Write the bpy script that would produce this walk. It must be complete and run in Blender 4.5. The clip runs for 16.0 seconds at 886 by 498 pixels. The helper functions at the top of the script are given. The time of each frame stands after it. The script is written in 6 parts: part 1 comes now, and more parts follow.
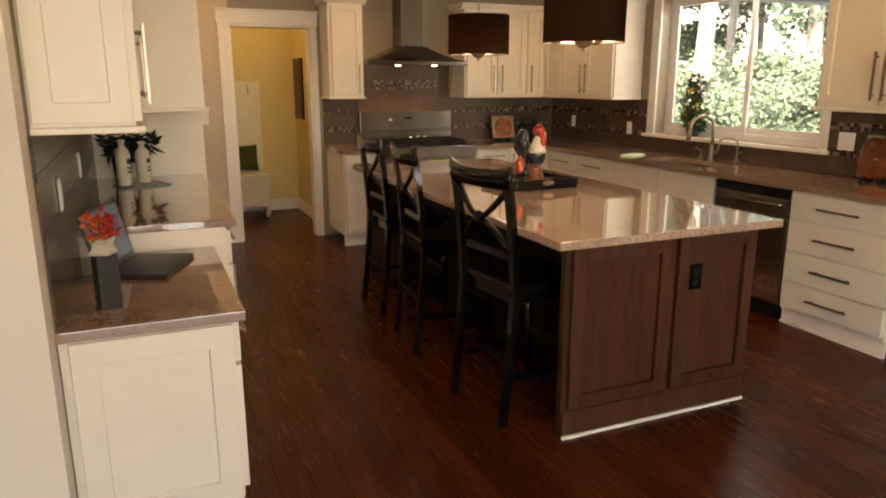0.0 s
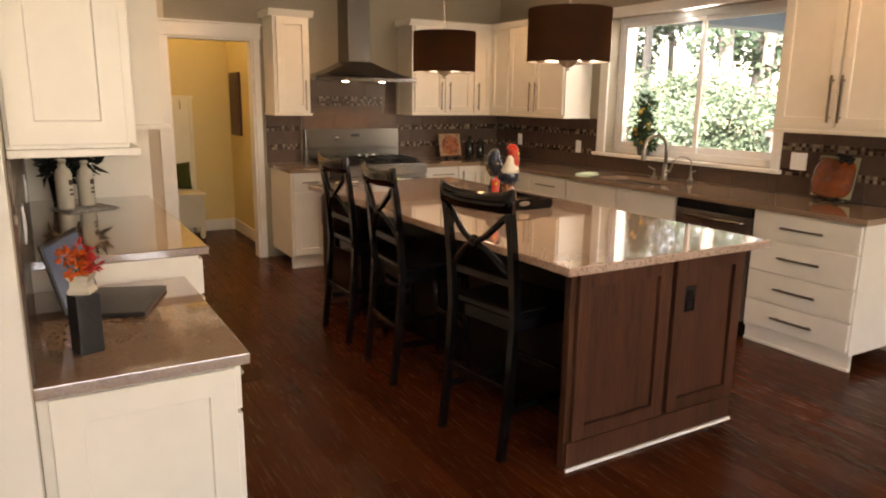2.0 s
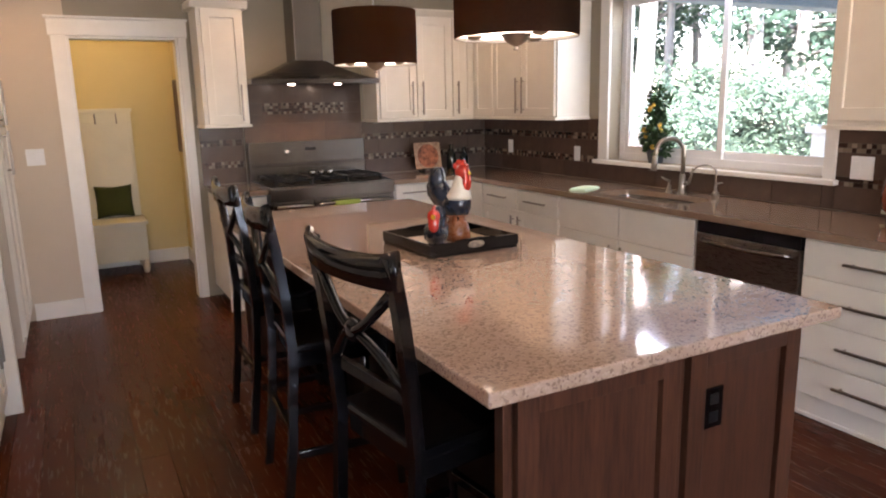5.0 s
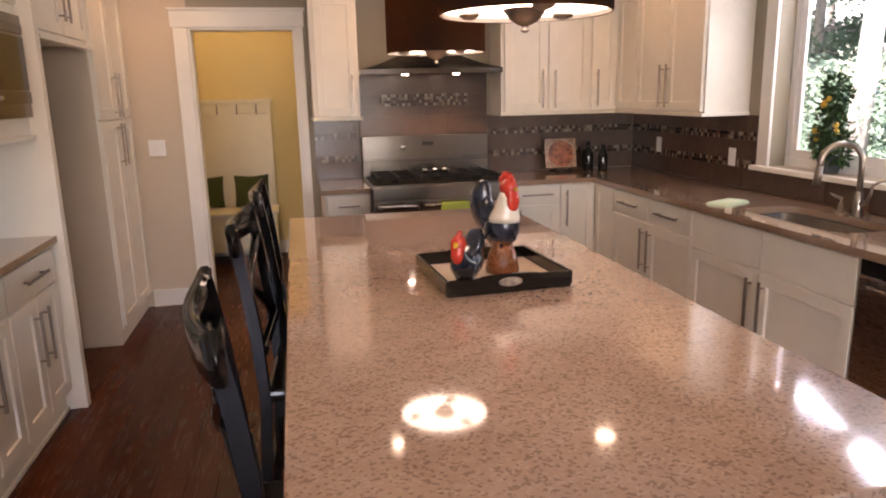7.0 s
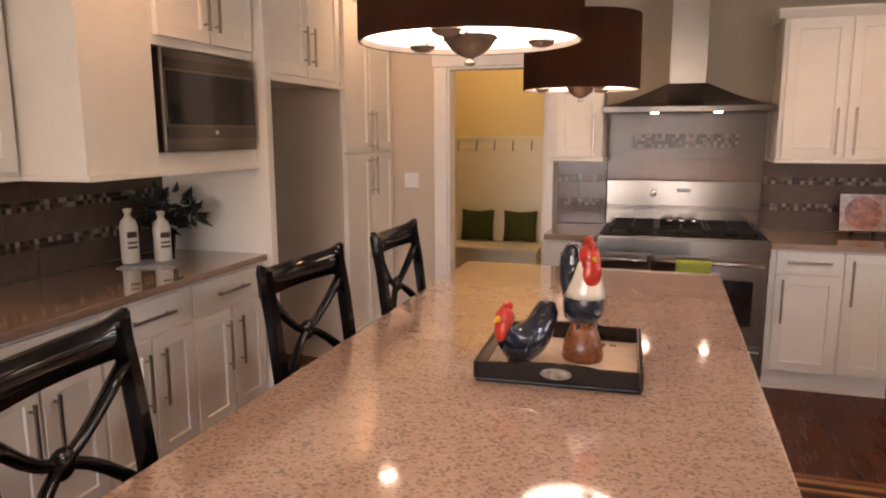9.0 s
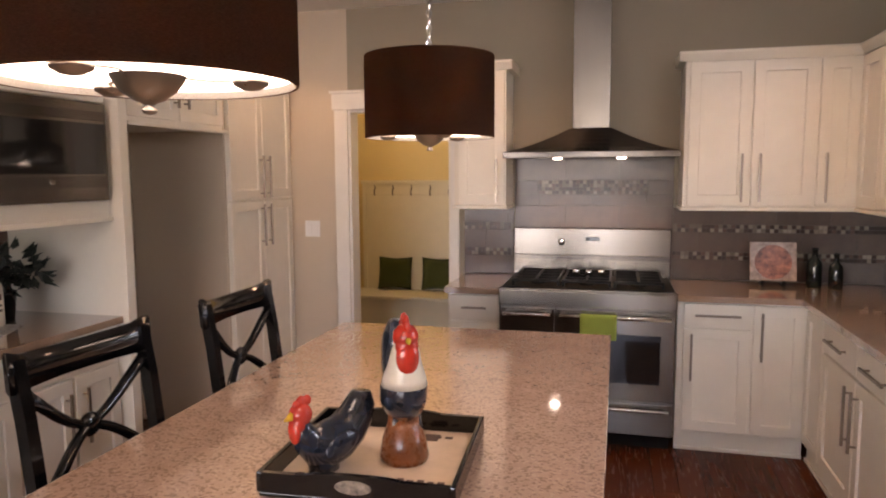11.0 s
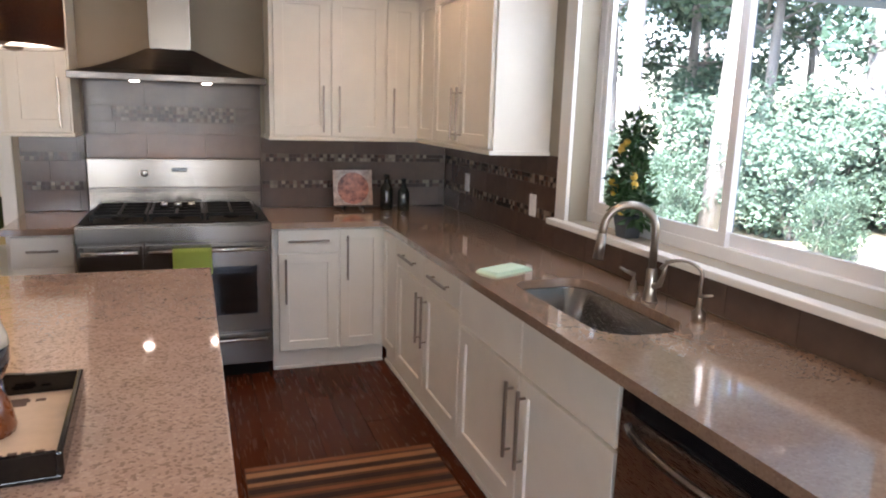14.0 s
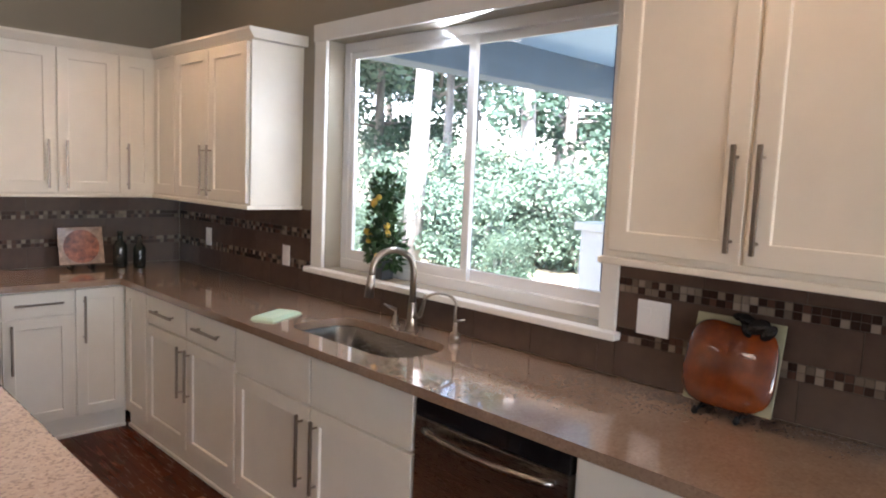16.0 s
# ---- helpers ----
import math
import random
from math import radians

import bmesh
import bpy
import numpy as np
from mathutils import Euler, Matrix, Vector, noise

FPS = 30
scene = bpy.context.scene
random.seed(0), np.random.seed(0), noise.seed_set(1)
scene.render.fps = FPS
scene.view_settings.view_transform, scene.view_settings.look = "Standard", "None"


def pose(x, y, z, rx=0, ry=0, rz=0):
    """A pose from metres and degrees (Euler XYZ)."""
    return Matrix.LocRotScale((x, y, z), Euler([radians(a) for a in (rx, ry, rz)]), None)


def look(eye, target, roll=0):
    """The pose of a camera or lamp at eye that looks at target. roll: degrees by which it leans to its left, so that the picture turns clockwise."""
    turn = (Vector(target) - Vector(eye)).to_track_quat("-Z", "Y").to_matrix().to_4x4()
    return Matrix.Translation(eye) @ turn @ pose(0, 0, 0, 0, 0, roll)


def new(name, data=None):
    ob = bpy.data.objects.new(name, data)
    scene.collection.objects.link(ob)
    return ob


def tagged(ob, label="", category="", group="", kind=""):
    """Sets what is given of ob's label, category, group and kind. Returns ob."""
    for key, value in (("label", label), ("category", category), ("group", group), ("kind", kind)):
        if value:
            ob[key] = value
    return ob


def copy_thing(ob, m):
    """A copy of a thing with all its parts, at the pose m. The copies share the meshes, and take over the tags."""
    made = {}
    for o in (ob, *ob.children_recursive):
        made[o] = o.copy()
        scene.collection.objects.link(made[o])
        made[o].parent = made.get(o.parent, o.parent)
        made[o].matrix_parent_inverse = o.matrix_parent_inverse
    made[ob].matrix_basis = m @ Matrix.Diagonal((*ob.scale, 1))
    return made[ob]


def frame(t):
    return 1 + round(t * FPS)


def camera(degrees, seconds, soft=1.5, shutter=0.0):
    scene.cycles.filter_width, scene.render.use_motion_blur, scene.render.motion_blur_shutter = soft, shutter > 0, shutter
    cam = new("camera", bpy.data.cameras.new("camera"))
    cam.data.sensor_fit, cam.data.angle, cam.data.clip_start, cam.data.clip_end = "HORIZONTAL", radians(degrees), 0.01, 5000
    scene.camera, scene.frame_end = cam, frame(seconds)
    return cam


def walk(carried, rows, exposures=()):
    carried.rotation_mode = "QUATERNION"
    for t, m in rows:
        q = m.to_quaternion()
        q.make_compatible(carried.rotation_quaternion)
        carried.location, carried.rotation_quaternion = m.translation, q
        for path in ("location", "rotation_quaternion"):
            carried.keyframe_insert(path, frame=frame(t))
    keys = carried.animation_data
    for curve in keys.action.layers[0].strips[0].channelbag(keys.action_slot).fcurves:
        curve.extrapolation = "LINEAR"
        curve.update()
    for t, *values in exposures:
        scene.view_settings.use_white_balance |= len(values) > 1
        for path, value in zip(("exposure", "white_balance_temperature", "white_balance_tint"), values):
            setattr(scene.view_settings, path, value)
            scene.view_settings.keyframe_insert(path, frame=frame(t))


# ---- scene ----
cam = camera(65.0, 16.0, soft=2.0)
PATH = [
    (0, (2.351, 1.504, 1.527), (3.122, 3.289, 1.06), 0.0),
    (0.5, (2.244, 1.6, 1.54), (3.131, 3.334, 1.086), 1.1),
    (1, (2.16, 1.707, 1.535), (3.169, 3.38, 1.108), 0.8),
    (1.5, (2.128, 1.753, 1.528), (3.13, 3.427, 1.089), 0.6),
    (2, (2.123, 1.803, 1.534), (3.111, 3.489, 1.112), 0.7),
    (2.5, (2.186, 1.908, 1.527), (3.195, 3.587, 1.127), 0.9),
    (3, (2.329, 2.078, 1.525), (3.378, 3.737, 1.142), 0.2),
    (5.5, (3.287, 2.721, 1.513), (4.155, 4.476, 1.103), -1.6),
    (6, (3.46, 2.836, 1.519), (4.247, 4.627, 1.103), -1.9),
    (6.5, (3.698, 2.882, 1.515), (4.28, 4.738, 1.048), -2.4),
    (7, (3.89, 2.933, 1.54), (4.286, 4.845, 1.105), -1.3),
    (7.5, (4.073, 2.984, 1.561), (4.228, 4.912, 1.054), -3.0),
    (8, (4.332, 3.111, 1.531), (4.073, 5.05, 1.113), -0.1),
    (10.5, (5.058, 3.565, 1.597), (4.367, 5.422, 1.326), 0.0),
    (11, (5.056, 3.71, 1.593), (4.572, 5.639, 1.378), -0.3),
    (11.5, (5.048, 3.773, 1.607), (4.772, 5.738, 1.354), -0.0),
    (12, (5.05, 3.821, 1.589), (4.961, 5.797, 1.293), 0.4),
    (12.5, (5.055, 3.842, 1.568), (5.116, 5.81, 1.22), 1.3),
    (13, (5.064, 3.842, 1.561), (5.287, 5.799, 1.21), 1.7),
    (13.5, (5.064, 3.798, 1.559), (5.493, 5.716, 1.191), 1.4),
    (14, (4.99, 3.724, 1.578), (5.656, 5.568, 1.186), 1.8),
    (14.5, (4.872, 3.745, 1.569), (5.741, 5.519, 1.257), 1.8),
    (15, (4.695, 3.725, 1.608), (5.815, 5.356, 1.313), 0.5),
    (15.5, (4.627, 3.7, 1.603), (5.941, 5.19, 1.371), 1.7),
    (16, (4.541, 3.597, 1.594), (5.942, 5.008, 1.38), 2.4),
]
EXPOSURES = [(0.0, 3.06, 11500, 25), (3.0, 3.42, 9100, 29), (5.5, 3.45, 7100, 28), (8.0, 3.3, 8500, 38), (10.5, 3.3, 7900, 35), (12.5, 3.22, 7300, 29), (14.0, 3.3, 6750, 24), (16.0, 3.26, 6850, 24)]
walk(cam, [(t, look(eye, target, roll)) for t, eye, target, roll in PATH], EXPOSURES)

# ---- plan, metres ----
XW = 6.68      # inner face of the window wall
YR = 8.40      # inner face of the range wall
XL = 2.06      # inner face of the buffet wall
CEIL = 2.74
CT, CTH = 0.91, 0.035          # worktop height and thickness
WY0, WY1, WZ0, WZ1 = 4.93, 6.64, 1.072, 2.25    # kitchen window opening
DX0, DX1, DZ = 3.19, 3.94, 2.045                # doorway to the mudroom

# ---- world, sun, large lights ----
world = bpy.data.worlds.new("sky")
scene.world = world
world.use_nodes = True
wn = world.node_tree
sky = wn.nodes.new("ShaderNodeTexSky")
sky.sky_type, sky.sun_disc = 'NISHITA', False
sky.sun_elevation, sky.sun_rotation = radians(57), radians(238)
wn.links.new(sky.outputs[0], wn.nodes["Background"].inputs[0])
wn.nodes["Background"].inputs[1].default_value = 0.15


def lamp(name, kind, m, energy, color, **more):
    data = bpy.data.lights.new(name, kind)
    data.energy, data.color = energy, color
    for key, value in more.items():
        if key == "size":
            data.size = value
        elif key == "size_y":
            data.shape, data.size_y = 'RECTANGLE', value
        elif key == "radius":
            data.shadow_soft_size = value
        elif key == "angle":
            data.angle = value
        elif key == "spot":
            data.spot_size, data.spot_blend = value, 0.6
    ob = new(name, data)
    ob.matrix_world = m
    return ob


lamp("sun", 'SUN', look((-22, -14, 40), (8, 6, 0)), 3.9, (1.0, 0.97, 0.92), angle=radians(10))
DAY = (0.64, 0.83, 1.0)
# added fill lamp inside the dining space, for daylight assumed from behind
lamp("dining_fill", 'AREA', look((3.1, -1.85, 1.45), (2.9, 2.0, 0.55)), 10, DAY, size=4.6, size_y=1.5)
lamp("window_daylight", 'AREA', look((XW + 0.08, 0.5 * (WY0 + WY1), WZ1 - 0.035), (XW - 1.2, 0.5 * (WY0 + WY1) + 0.35, WZ1 - 0.75)), 2.8, DAY, size=1.6, size_y=0.07)
WARM = (1.0, 0.66, 0.36)


# ---- materials ----
def nodes_of(name):
    mat = bpy.data.materials.new(name)
    mat.use_nodes = True
    nt = mat.node_tree
    return mat, nt, nt.nodes["Principled BSDF"]


def add(nt, kind, **values):
    n = nt.nodes.new(kind)
    for key, value in values.items():
        n.inputs[key.replace("_", " ")].default_value = value
    return n


def coords(nt, scale=(1, 1, 1)):
    tc = nt.nodes.new("ShaderNodeTexCoord")
    mp = nt.nodes.new("ShaderNodeMapping")
    mp.inputs["Scale"].default_value = scale
    nt.links.new(tc.outputs["Object"], mp.inputs["Vector"])
    return mp.outputs[0]


def ramp(nt, source, stops):
    r = nt.nodes.new("ShaderNodeValToRGB")
    while len(r.color_ramp.elements) < len(stops):
        r.color_ramp.elements.new(0.5)
    for e, (p, c) in zip(r.color_ramp.elements, stops):
        e.position, e.color = p, (*c, 1)
    nt.links.new(source, r.inputs[0])
    return r.outputs[0]


def noise_out(nt, vec, scale, detail=4.0, rough=0.6):
    n = add(nt, "ShaderNodeTexNoise", Scale=scale, Detail=detail, Roughness=rough)
    nt.links.new(vec, n.inputs["Vector"])
    return n.outputs["Fac"]


def bump(nt, bsdf, height, strength=0.1, distance=0.002):
    b = add(nt, "ShaderNodeBump", Strength=strength, Distance=distance)
    nt.links.new(height, b.inputs["Height"])
    nt.links.new(b.outputs[0], bsdf.inputs["Normal"])


def mixed(nt, fac, a, b, mode='MIX'):
    m = nt.nodes.new("ShaderNodeMix")
    m.data_type, m.blend_type = 'RGBA', mode
    for socket, value in ((m.inputs[0], fac), (m.inputs[6], a), (m.inputs[7], b)):
        if isinstance(value, (int, float)):
            socket.default_value = value
        elif isinstance(value, tuple):
            socket.default_value = (*value, 1)
        else:
            nt.links.new(value, socket)
    return m.outputs[2]


def plain(name, color, rough=0.5, metal=0.0, vary=0.08, scale=6.0, grain=80.0, relief=0.05, coat=0.0, stretch=(1, 1, 1), shine=0.5, brushed=0.0):
    """Paint, metal, cloth or ceramic with a soft mottle and a fine grain."""
    mat, nt, b = nodes_of(name)
    vec = coords(nt, stretch)
    big, fine = noise_out(nt, vec, scale), noise_out(nt, vec, grain, 2.0)
    dark = tuple(c * (1 - vary) for c in color)
    light = tuple(min(1.0, c * (1 + vary)) for c in color)
    nt.links.new(ramp(nt, big, [(0.3, dark), (0.7, light)]), b.inputs["Base Color"])
    step = 0.01 if brushed else 0.06
    mr = add(nt, "ShaderNodeMapRange", To_Min=max(0.02, rough - step), To_Max=min(1.0, rough + step))
    nt.links.new(fine, mr.inputs["Value"])
    nt.links.new(mr.outputs[0], b.inputs["Roughness"])
    b.inputs["Metallic"].default_value = metal
    b.inputs["Specular IOR Level"].default_value = shine
    if brushed:
        tg = nt.nodes.new("ShaderNodeTangent")
        tg.direction_type, tg.axis = 'RADIAL', 'Z'
        nt.links.new(tg.outputs[0], b.inputs["Tangent"])
        b.inputs["Anisotropic"].default_value, b.inputs["Anisotropic Rotation"].default_value = brushed, 0.25
    b.inputs["Coat Weight"].default_value = coat
    b.inputs["Coat Roughness"].default_value = 0.08
    if relief and not brushed:
        bump(nt, b, fine, relief)
    return mat


def granite(name, base, light, dark, rough=0.1):
    mat, nt, b = nodes_of(name)
    vec = coords(nt)
    v1 = add(nt, "ShaderNodeTexVoronoi", Scale=150.0)
    v2 = add(nt, "ShaderNodeTexVoronoi", Scale=60.0)
    for v in (v1, v2):
        nt.links.new(vec, v.inputs["Vector"])
    cloud = ramp(nt, noise_out(nt, vec, 9.0, 6.0, 0.7), [(0.35, base), (0.65, light)])
    sep1 = nt.nodes.new("ShaderNodeSeparateColor")
    nt.links.new(v1.outputs["Color"], sep1.inputs[0])
    sep2 = nt.nodes.new("ShaderNodeSeparateColor")
    nt.links.new(v2.outputs["Color"], sep2.inputs[0])
    b.inputs["Specular IOR Level"].default_value = 0.95
    b.inputs["Coat Weight"].default_value, b.inputs["Coat Roughness"].default_value = 0.8, 0.03
    speck = ramp(nt, sep1.outputs[0], [(0.0, dark), (0.16, dark), (0.24, base), (0.80, base), (0.9, light), (1.0, light)])
    first = mixed(nt, 0.46, cloud, speck)
    patch = ramp(nt, noise_out(nt, vec, 30.0, 5.0, 0.75), [(0.63, (0, 0, 0)), (0.70, (0.8, 0.8, 0.8))])
    spots = mixed(nt, patch, first, tuple(0.5 * (d + a) for d, a in zip(dark, base)))
    nt.links.new(spots, b.inputs["Base Color"])
    b.inputs["Roughness"].default_value = rough
    mr = add(nt, "ShaderNodeMapRange", To_Min=rough * 0.7, To_Max=rough * 1.6)
    nt.links.new(noise_out(nt, vec, 4.0), mr.inputs["Value"])
    nt.links.new(mr.outputs[0], b.inputs["Roughness"])
    return mat


def wood(name, dark, light, rough=0.35, axis=0, scale=1.0, by_object=0.25, shine=0.5, streaks=0.35):
    mat, nt, b = nodes_of(name)
    stretch = [14.0 * scale] * 3
    stretch[axis] = 1.1 * scale
    vec = coords(nt, tuple(stretch))
    info = nt.nodes.new("ShaderNodeObjectInfo")
    shift = nt.nodes.new("ShaderNodeVectorMath")
    shift.operation = 'ADD'
    mul = nt.nodes.new("ShaderNodeVectorMath")
    mul.operation = 'SCALE'
    comb = nt.nodes.new("ShaderNodeCombineXYZ")
    for k in range(3):
        nt.links.new(info.outputs["Random"], comb.inputs[k])
    nt.links.new(comb.outputs[0], mul.inputs[0])
    mul.inputs["Scale"].default_value = 37.0
    nt.links.new(vec, shift.inputs[0])
    nt.links.new(mul.outputs[0], shift.inputs[1])
    grain = noise_out(nt, shift.outputs[0], 1.0, 8.0, 0.65)
    fine = noise_out(nt, shift.outputs[0], 7.0, 4.0, 0.6)
    colour = ramp(nt, grain, [(0.3, dark), (0.72, light)])
    streak = mixed(nt, streaks, colour, ramp(nt, fine, [(0.35, tuple(d * 0.6 for d in dark)), (0.6, light)]))
    hsv = nt.nodes.new("ShaderNodeHueSaturation")
    mr = add(nt, "ShaderNodeMapRange", To_Min=1 - by_object, To_Max=1 + by_object)
    nt.links.new(info.outputs["Random"], mr.inputs["Value"])
    nt.links.new(mr.outputs[0], hsv.inputs["Value"])
    nt.links.new(streak, hsv.inputs["Color"])
    nt.links.new(hsv.outputs[0], b.inputs["Base Color"])
    spread = 0.1 if shine > 0.15 else 0.02
    rr = add(nt, "ShaderNodeMapRange", To_Min=rough - spread, To_Max=rough + spread)
    nt.links.new(fine, rr.inputs["Value"])
    nt.links.new(rr.outputs[0], b.inputs["Roughness"])
    b.inputs["Specular IOR Level"].default_value = shine
    bump(nt, b, fine, 0.12 if shine > 0.15 else 0.03, 0.001)
    return mat


def islands(name, stops, rough=0.2):
    """Small tiles, each island of the mesh in a colour of its own."""
    mat, nt, b = nodes_of(name)
    geo = nt.nodes.new("ShaderNodeNewGeometry")
    r = ramp(nt, geo.outputs["Random Per Island"], stops)
    for node in nt.nodes:
        if node.bl_idname == "ShaderNodeValToRGB":
            node.color_ramp.interpolation = 'CONSTANT'
    nt.links.new(r, b.inputs["Base Color"])
    b.inputs["Roughness"].default_value = rough
    return mat


def tile_mat(name, base, rough=0.18):
    mat, nt, b = nodes_of(name)
    info = nt.nodes.new("ShaderNodeObjectInfo")
    vec = coords(nt)
    cloud = ramp(nt, noise_out(nt, vec, 12.0, 5.0), [(0.3, tuple(c * 0.88 for c in base)), (0.7, tuple(c * 1.1 for c in base))])
    hsv = nt.nodes.new("ShaderNodeHueSaturation")
    mr = add(nt, "ShaderNodeMapRange", To_Min=0.9, To_Max=1.1)
    nt.links.new(info.outputs["Random"], mr.inputs["Value"])
    nt.links.new(mr.outputs[0], hsv.inputs["Value"])
    nt.links.new(cloud, hsv.inputs["Color"])
    nt.links.new(hsv.outputs[0], b.inputs["Base Color"])
    b.inputs["Roughness"].default_value = rough
    bump(nt, b, noise_out(nt, vec, 5.0, 2.0), 0.06, 0.004)
    return mat


def glowing(name, color, strength):
    mat, nt, b = nodes_of(name)
    b.inputs["Base Color"].default_value = (*color, 1)
    b.inputs["Emission Color"].default_value = (*color, 1)
    b.inputs["Emission Strength"].default_value = strength
    return mat


def glass_mat(name, tint=(1, 1, 1), gloss=0.5):
    mat, nt, b = nodes_of(name)
    out = [n for n in nt.nodes if n.bl_idname == "ShaderNodeOutputMaterial"][0]
    tr = add(nt, "ShaderNodeBsdfTransparent")
    tr.inputs[0].default_value = (*tint, 1)
    gl = add(nt, "ShaderNodeBsdfGlossy", Roughness=0.02)
    lw = add(nt, "ShaderNodeLayerWeight", Blend=0.5)
    pw = nt.nodes.new("ShaderNodeMath")
    pw.operation = 'POWER'
    pw.inputs[1].default_value = 4.0
    nt.links.new(lw.outputs["Facing"], pw.inputs[0])
    fr = add(nt, "ShaderNodeMapRange", To_Min=0.02, To_Max=0.45)
    nt.links.new(pw.outputs[0], fr.inputs["Value"])
    mx = nt.nodes.new("ShaderNodeMixShader")
    nt.links.new(fr.outputs[0], mx.inputs[0])
    nt.links.new(tr.outputs[0], mx.inputs[1])
    nt.links.new(gl.outputs[0], mx.inputs[2])
    nt.links.new(mx.outputs[0], out.inputs[0])
    return mat


M_WHITE = plain("cabinet_paint", (0.78, 0.74, 0.66), 0.38, vary=0.03, relief=0.02)
M_TRIM = plain("trim_paint", (0.80, 0.78, 0.74), 0.35, vary=0.03, relief=0.02)
M_WALL = plain("taupe_wall_paint", (0.33, 0.285, 0.22), 0.75, vary=0.03, scale=2.0, grain=220, relief=0.12)
M_PALE = plain("pale_wall_paint", (0.72, 0.68, 0.62), 0.7, vary=0.03, scale=2.0, grain=220, relief=0.1)
# lit copy of the taupe wall paint: the light is put into the colour
M_WALLLIT = plain("taupe_wall_paint_lit", (0.60, 0.51, 0.41), 0.7, vary=0.03, scale=2.0, grain=220, relief=0.1)
M_YELLOW = plain("cream_yellow_wall_paint", (0.70, 0.58, 0.30), 0.75, vary=0.03, scale=2.0, grain=220, relief=0.1)
M_CEIL = plain("ceiling_paint", (0.72, 0.70, 0.66), 0.85, vary=0.02, scale=3.0, grain=150, relief=0.2)
M_STEEL = plain("brushed_steel", (0.22, 0.20, 0.18), 0.22, 1.0, 0.06, 3.0, 200.0, 0.008, stretch=(0.15, 4, 4), brushed=0.8)
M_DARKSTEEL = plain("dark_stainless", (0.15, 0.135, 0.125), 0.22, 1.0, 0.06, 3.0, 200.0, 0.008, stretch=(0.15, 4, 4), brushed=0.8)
M_CHROME = plain("polished_nickel", (0.70, 0.69, 0.67), 0.12, 1.0, 0.02, relief=0)
M_NICKEL = plain("satin_nickel", (0.33, 0.29, 0.25), 0.30, 1.0, 0.03, relief=0.02)
M_BLACK = plain("black_lacquer", (0.004, 0.004, 0.0045), 0.10, vary=0.2, relief=0.0)
M_BLACKGLASS = plain("black_glass", (0.012, 0.012, 0.013), 0.05, vary=0.1, relief=0)
M_IRON = plain("cast_iron", (0.007, 0.007, 0.007), 0.45, 0.0, 0.2, relief=0.2, shine=0.2)
M_TILE = tile_mat("taupe_glazed_tile", (0.096, 0.061, 0.046), 0.22)
M_GROUT = plain("grout", (0.115, 0.088, 0.07), 0.9, vary=0.1, relief=0.2)
M_MOSAIC = islands("glass_mosaic", [(0.0, (0.035, 0.017, 0.012)), (0.22, (0.09, 0.045, 0.03)), (0.40, (0.20, 0.155, 0.115)), (0.55, (0.13, 0.10, 0.075)), (0.72, (0.26, 0.205, 0.16)), (0.84, (0.045, 0.022, 0.016))], 0.25)
M_GRANITE = granite("beige_speckled_granite", (0.41, 0.285, 0.22), (0.52, 0.385, 0.31), (0.085, 0.047, 0.033), 0.07)
M_QUARTZ = granite("brown_quartz", (0.275, 0.185, 0.13), (0.335, 0.24, 0.175), (0.20, 0.13, 0.09), 0.065)
M_FLOOR = wood("dark_hickory", (0.052, 0.0122, 0.0041), (0.083, 0.0205, 0.0069), 0.27, axis=1, scale=0.8, shine=0.14, streaks=0.08)
M_GAP = plain("floor_gap", (0.012, 0.006, 0.004), 0.6)
M_ISLAND = wood("stained_oak", (0.036, 0.012, 0.0068), (0.095, 0.037, 0.021), 0.36, axis=2, by_object=0.1, shine=0.3)
# the island's oak again, with the shade under the overhang put into its colour
M_ISLANDSHADE = wood("stained_oak_shaded", (0.007, 0.0035, 0.003), (0.015, 0.0075, 0.0055), 0.35, axis=2, by_object=0.1, shine=0.2)
M_GLASS = glass_mat("clear_glass")


# ---- mesh helpers ----
def box(bm, x0, x1, y0, y1, z0, z1, bevel=0.0):
    vs = [bm.verts.new(p) for p in ((x0, y0, z0), (x1, y0, z0), (x1, y1, z0), (x0, y1, z0), (x0, y0, z1), (x1, y0, z1), (x1, y1, z1), (x0, y1, z1))]
    fs = [bm.faces.new([vs[i] for i in f]) for f in ((3, 2, 1, 0), (4, 5, 6, 7), (0, 1, 5, 4), (1, 2, 6, 5), (2, 3, 7, 6), (3, 0, 4, 7))]
    if bevel:
        es = list({e for f in fs for e in f.edges})
        bmesh.ops.bevel(bm, geom=es, offset=bevel, segments=2, affect='EDGES', profile=0.6)
    return vs


def rod(bm, a, b, r0, r1=None, segs=12):
    """A round bar from a to b."""
    a, b = Vector(a), Vector(b)
    r1 = r0 if r1 is None else r1
    m = Matrix.Translation((a + b) / 2) @ (b - a).to_track_quat('Z', 'Y').to_matrix().to_4x4()
    bmesh.ops.create_cone(bm, cap_ends=True, segments=segs, radius1=r0, radius2=r1, depth=(b - a).length, matrix=m)


def ball(bm, c, r, scale=(1, 1, 1), rot=(0, 0, 0), u=16, v=10):
    m = pose(*c, *rot) @ Matrix.Diagonal((*scale, 1))
    bmesh.ops.create_uvsphere(bm, u_segments=u, v_segments=v, radius=r, matrix=m)


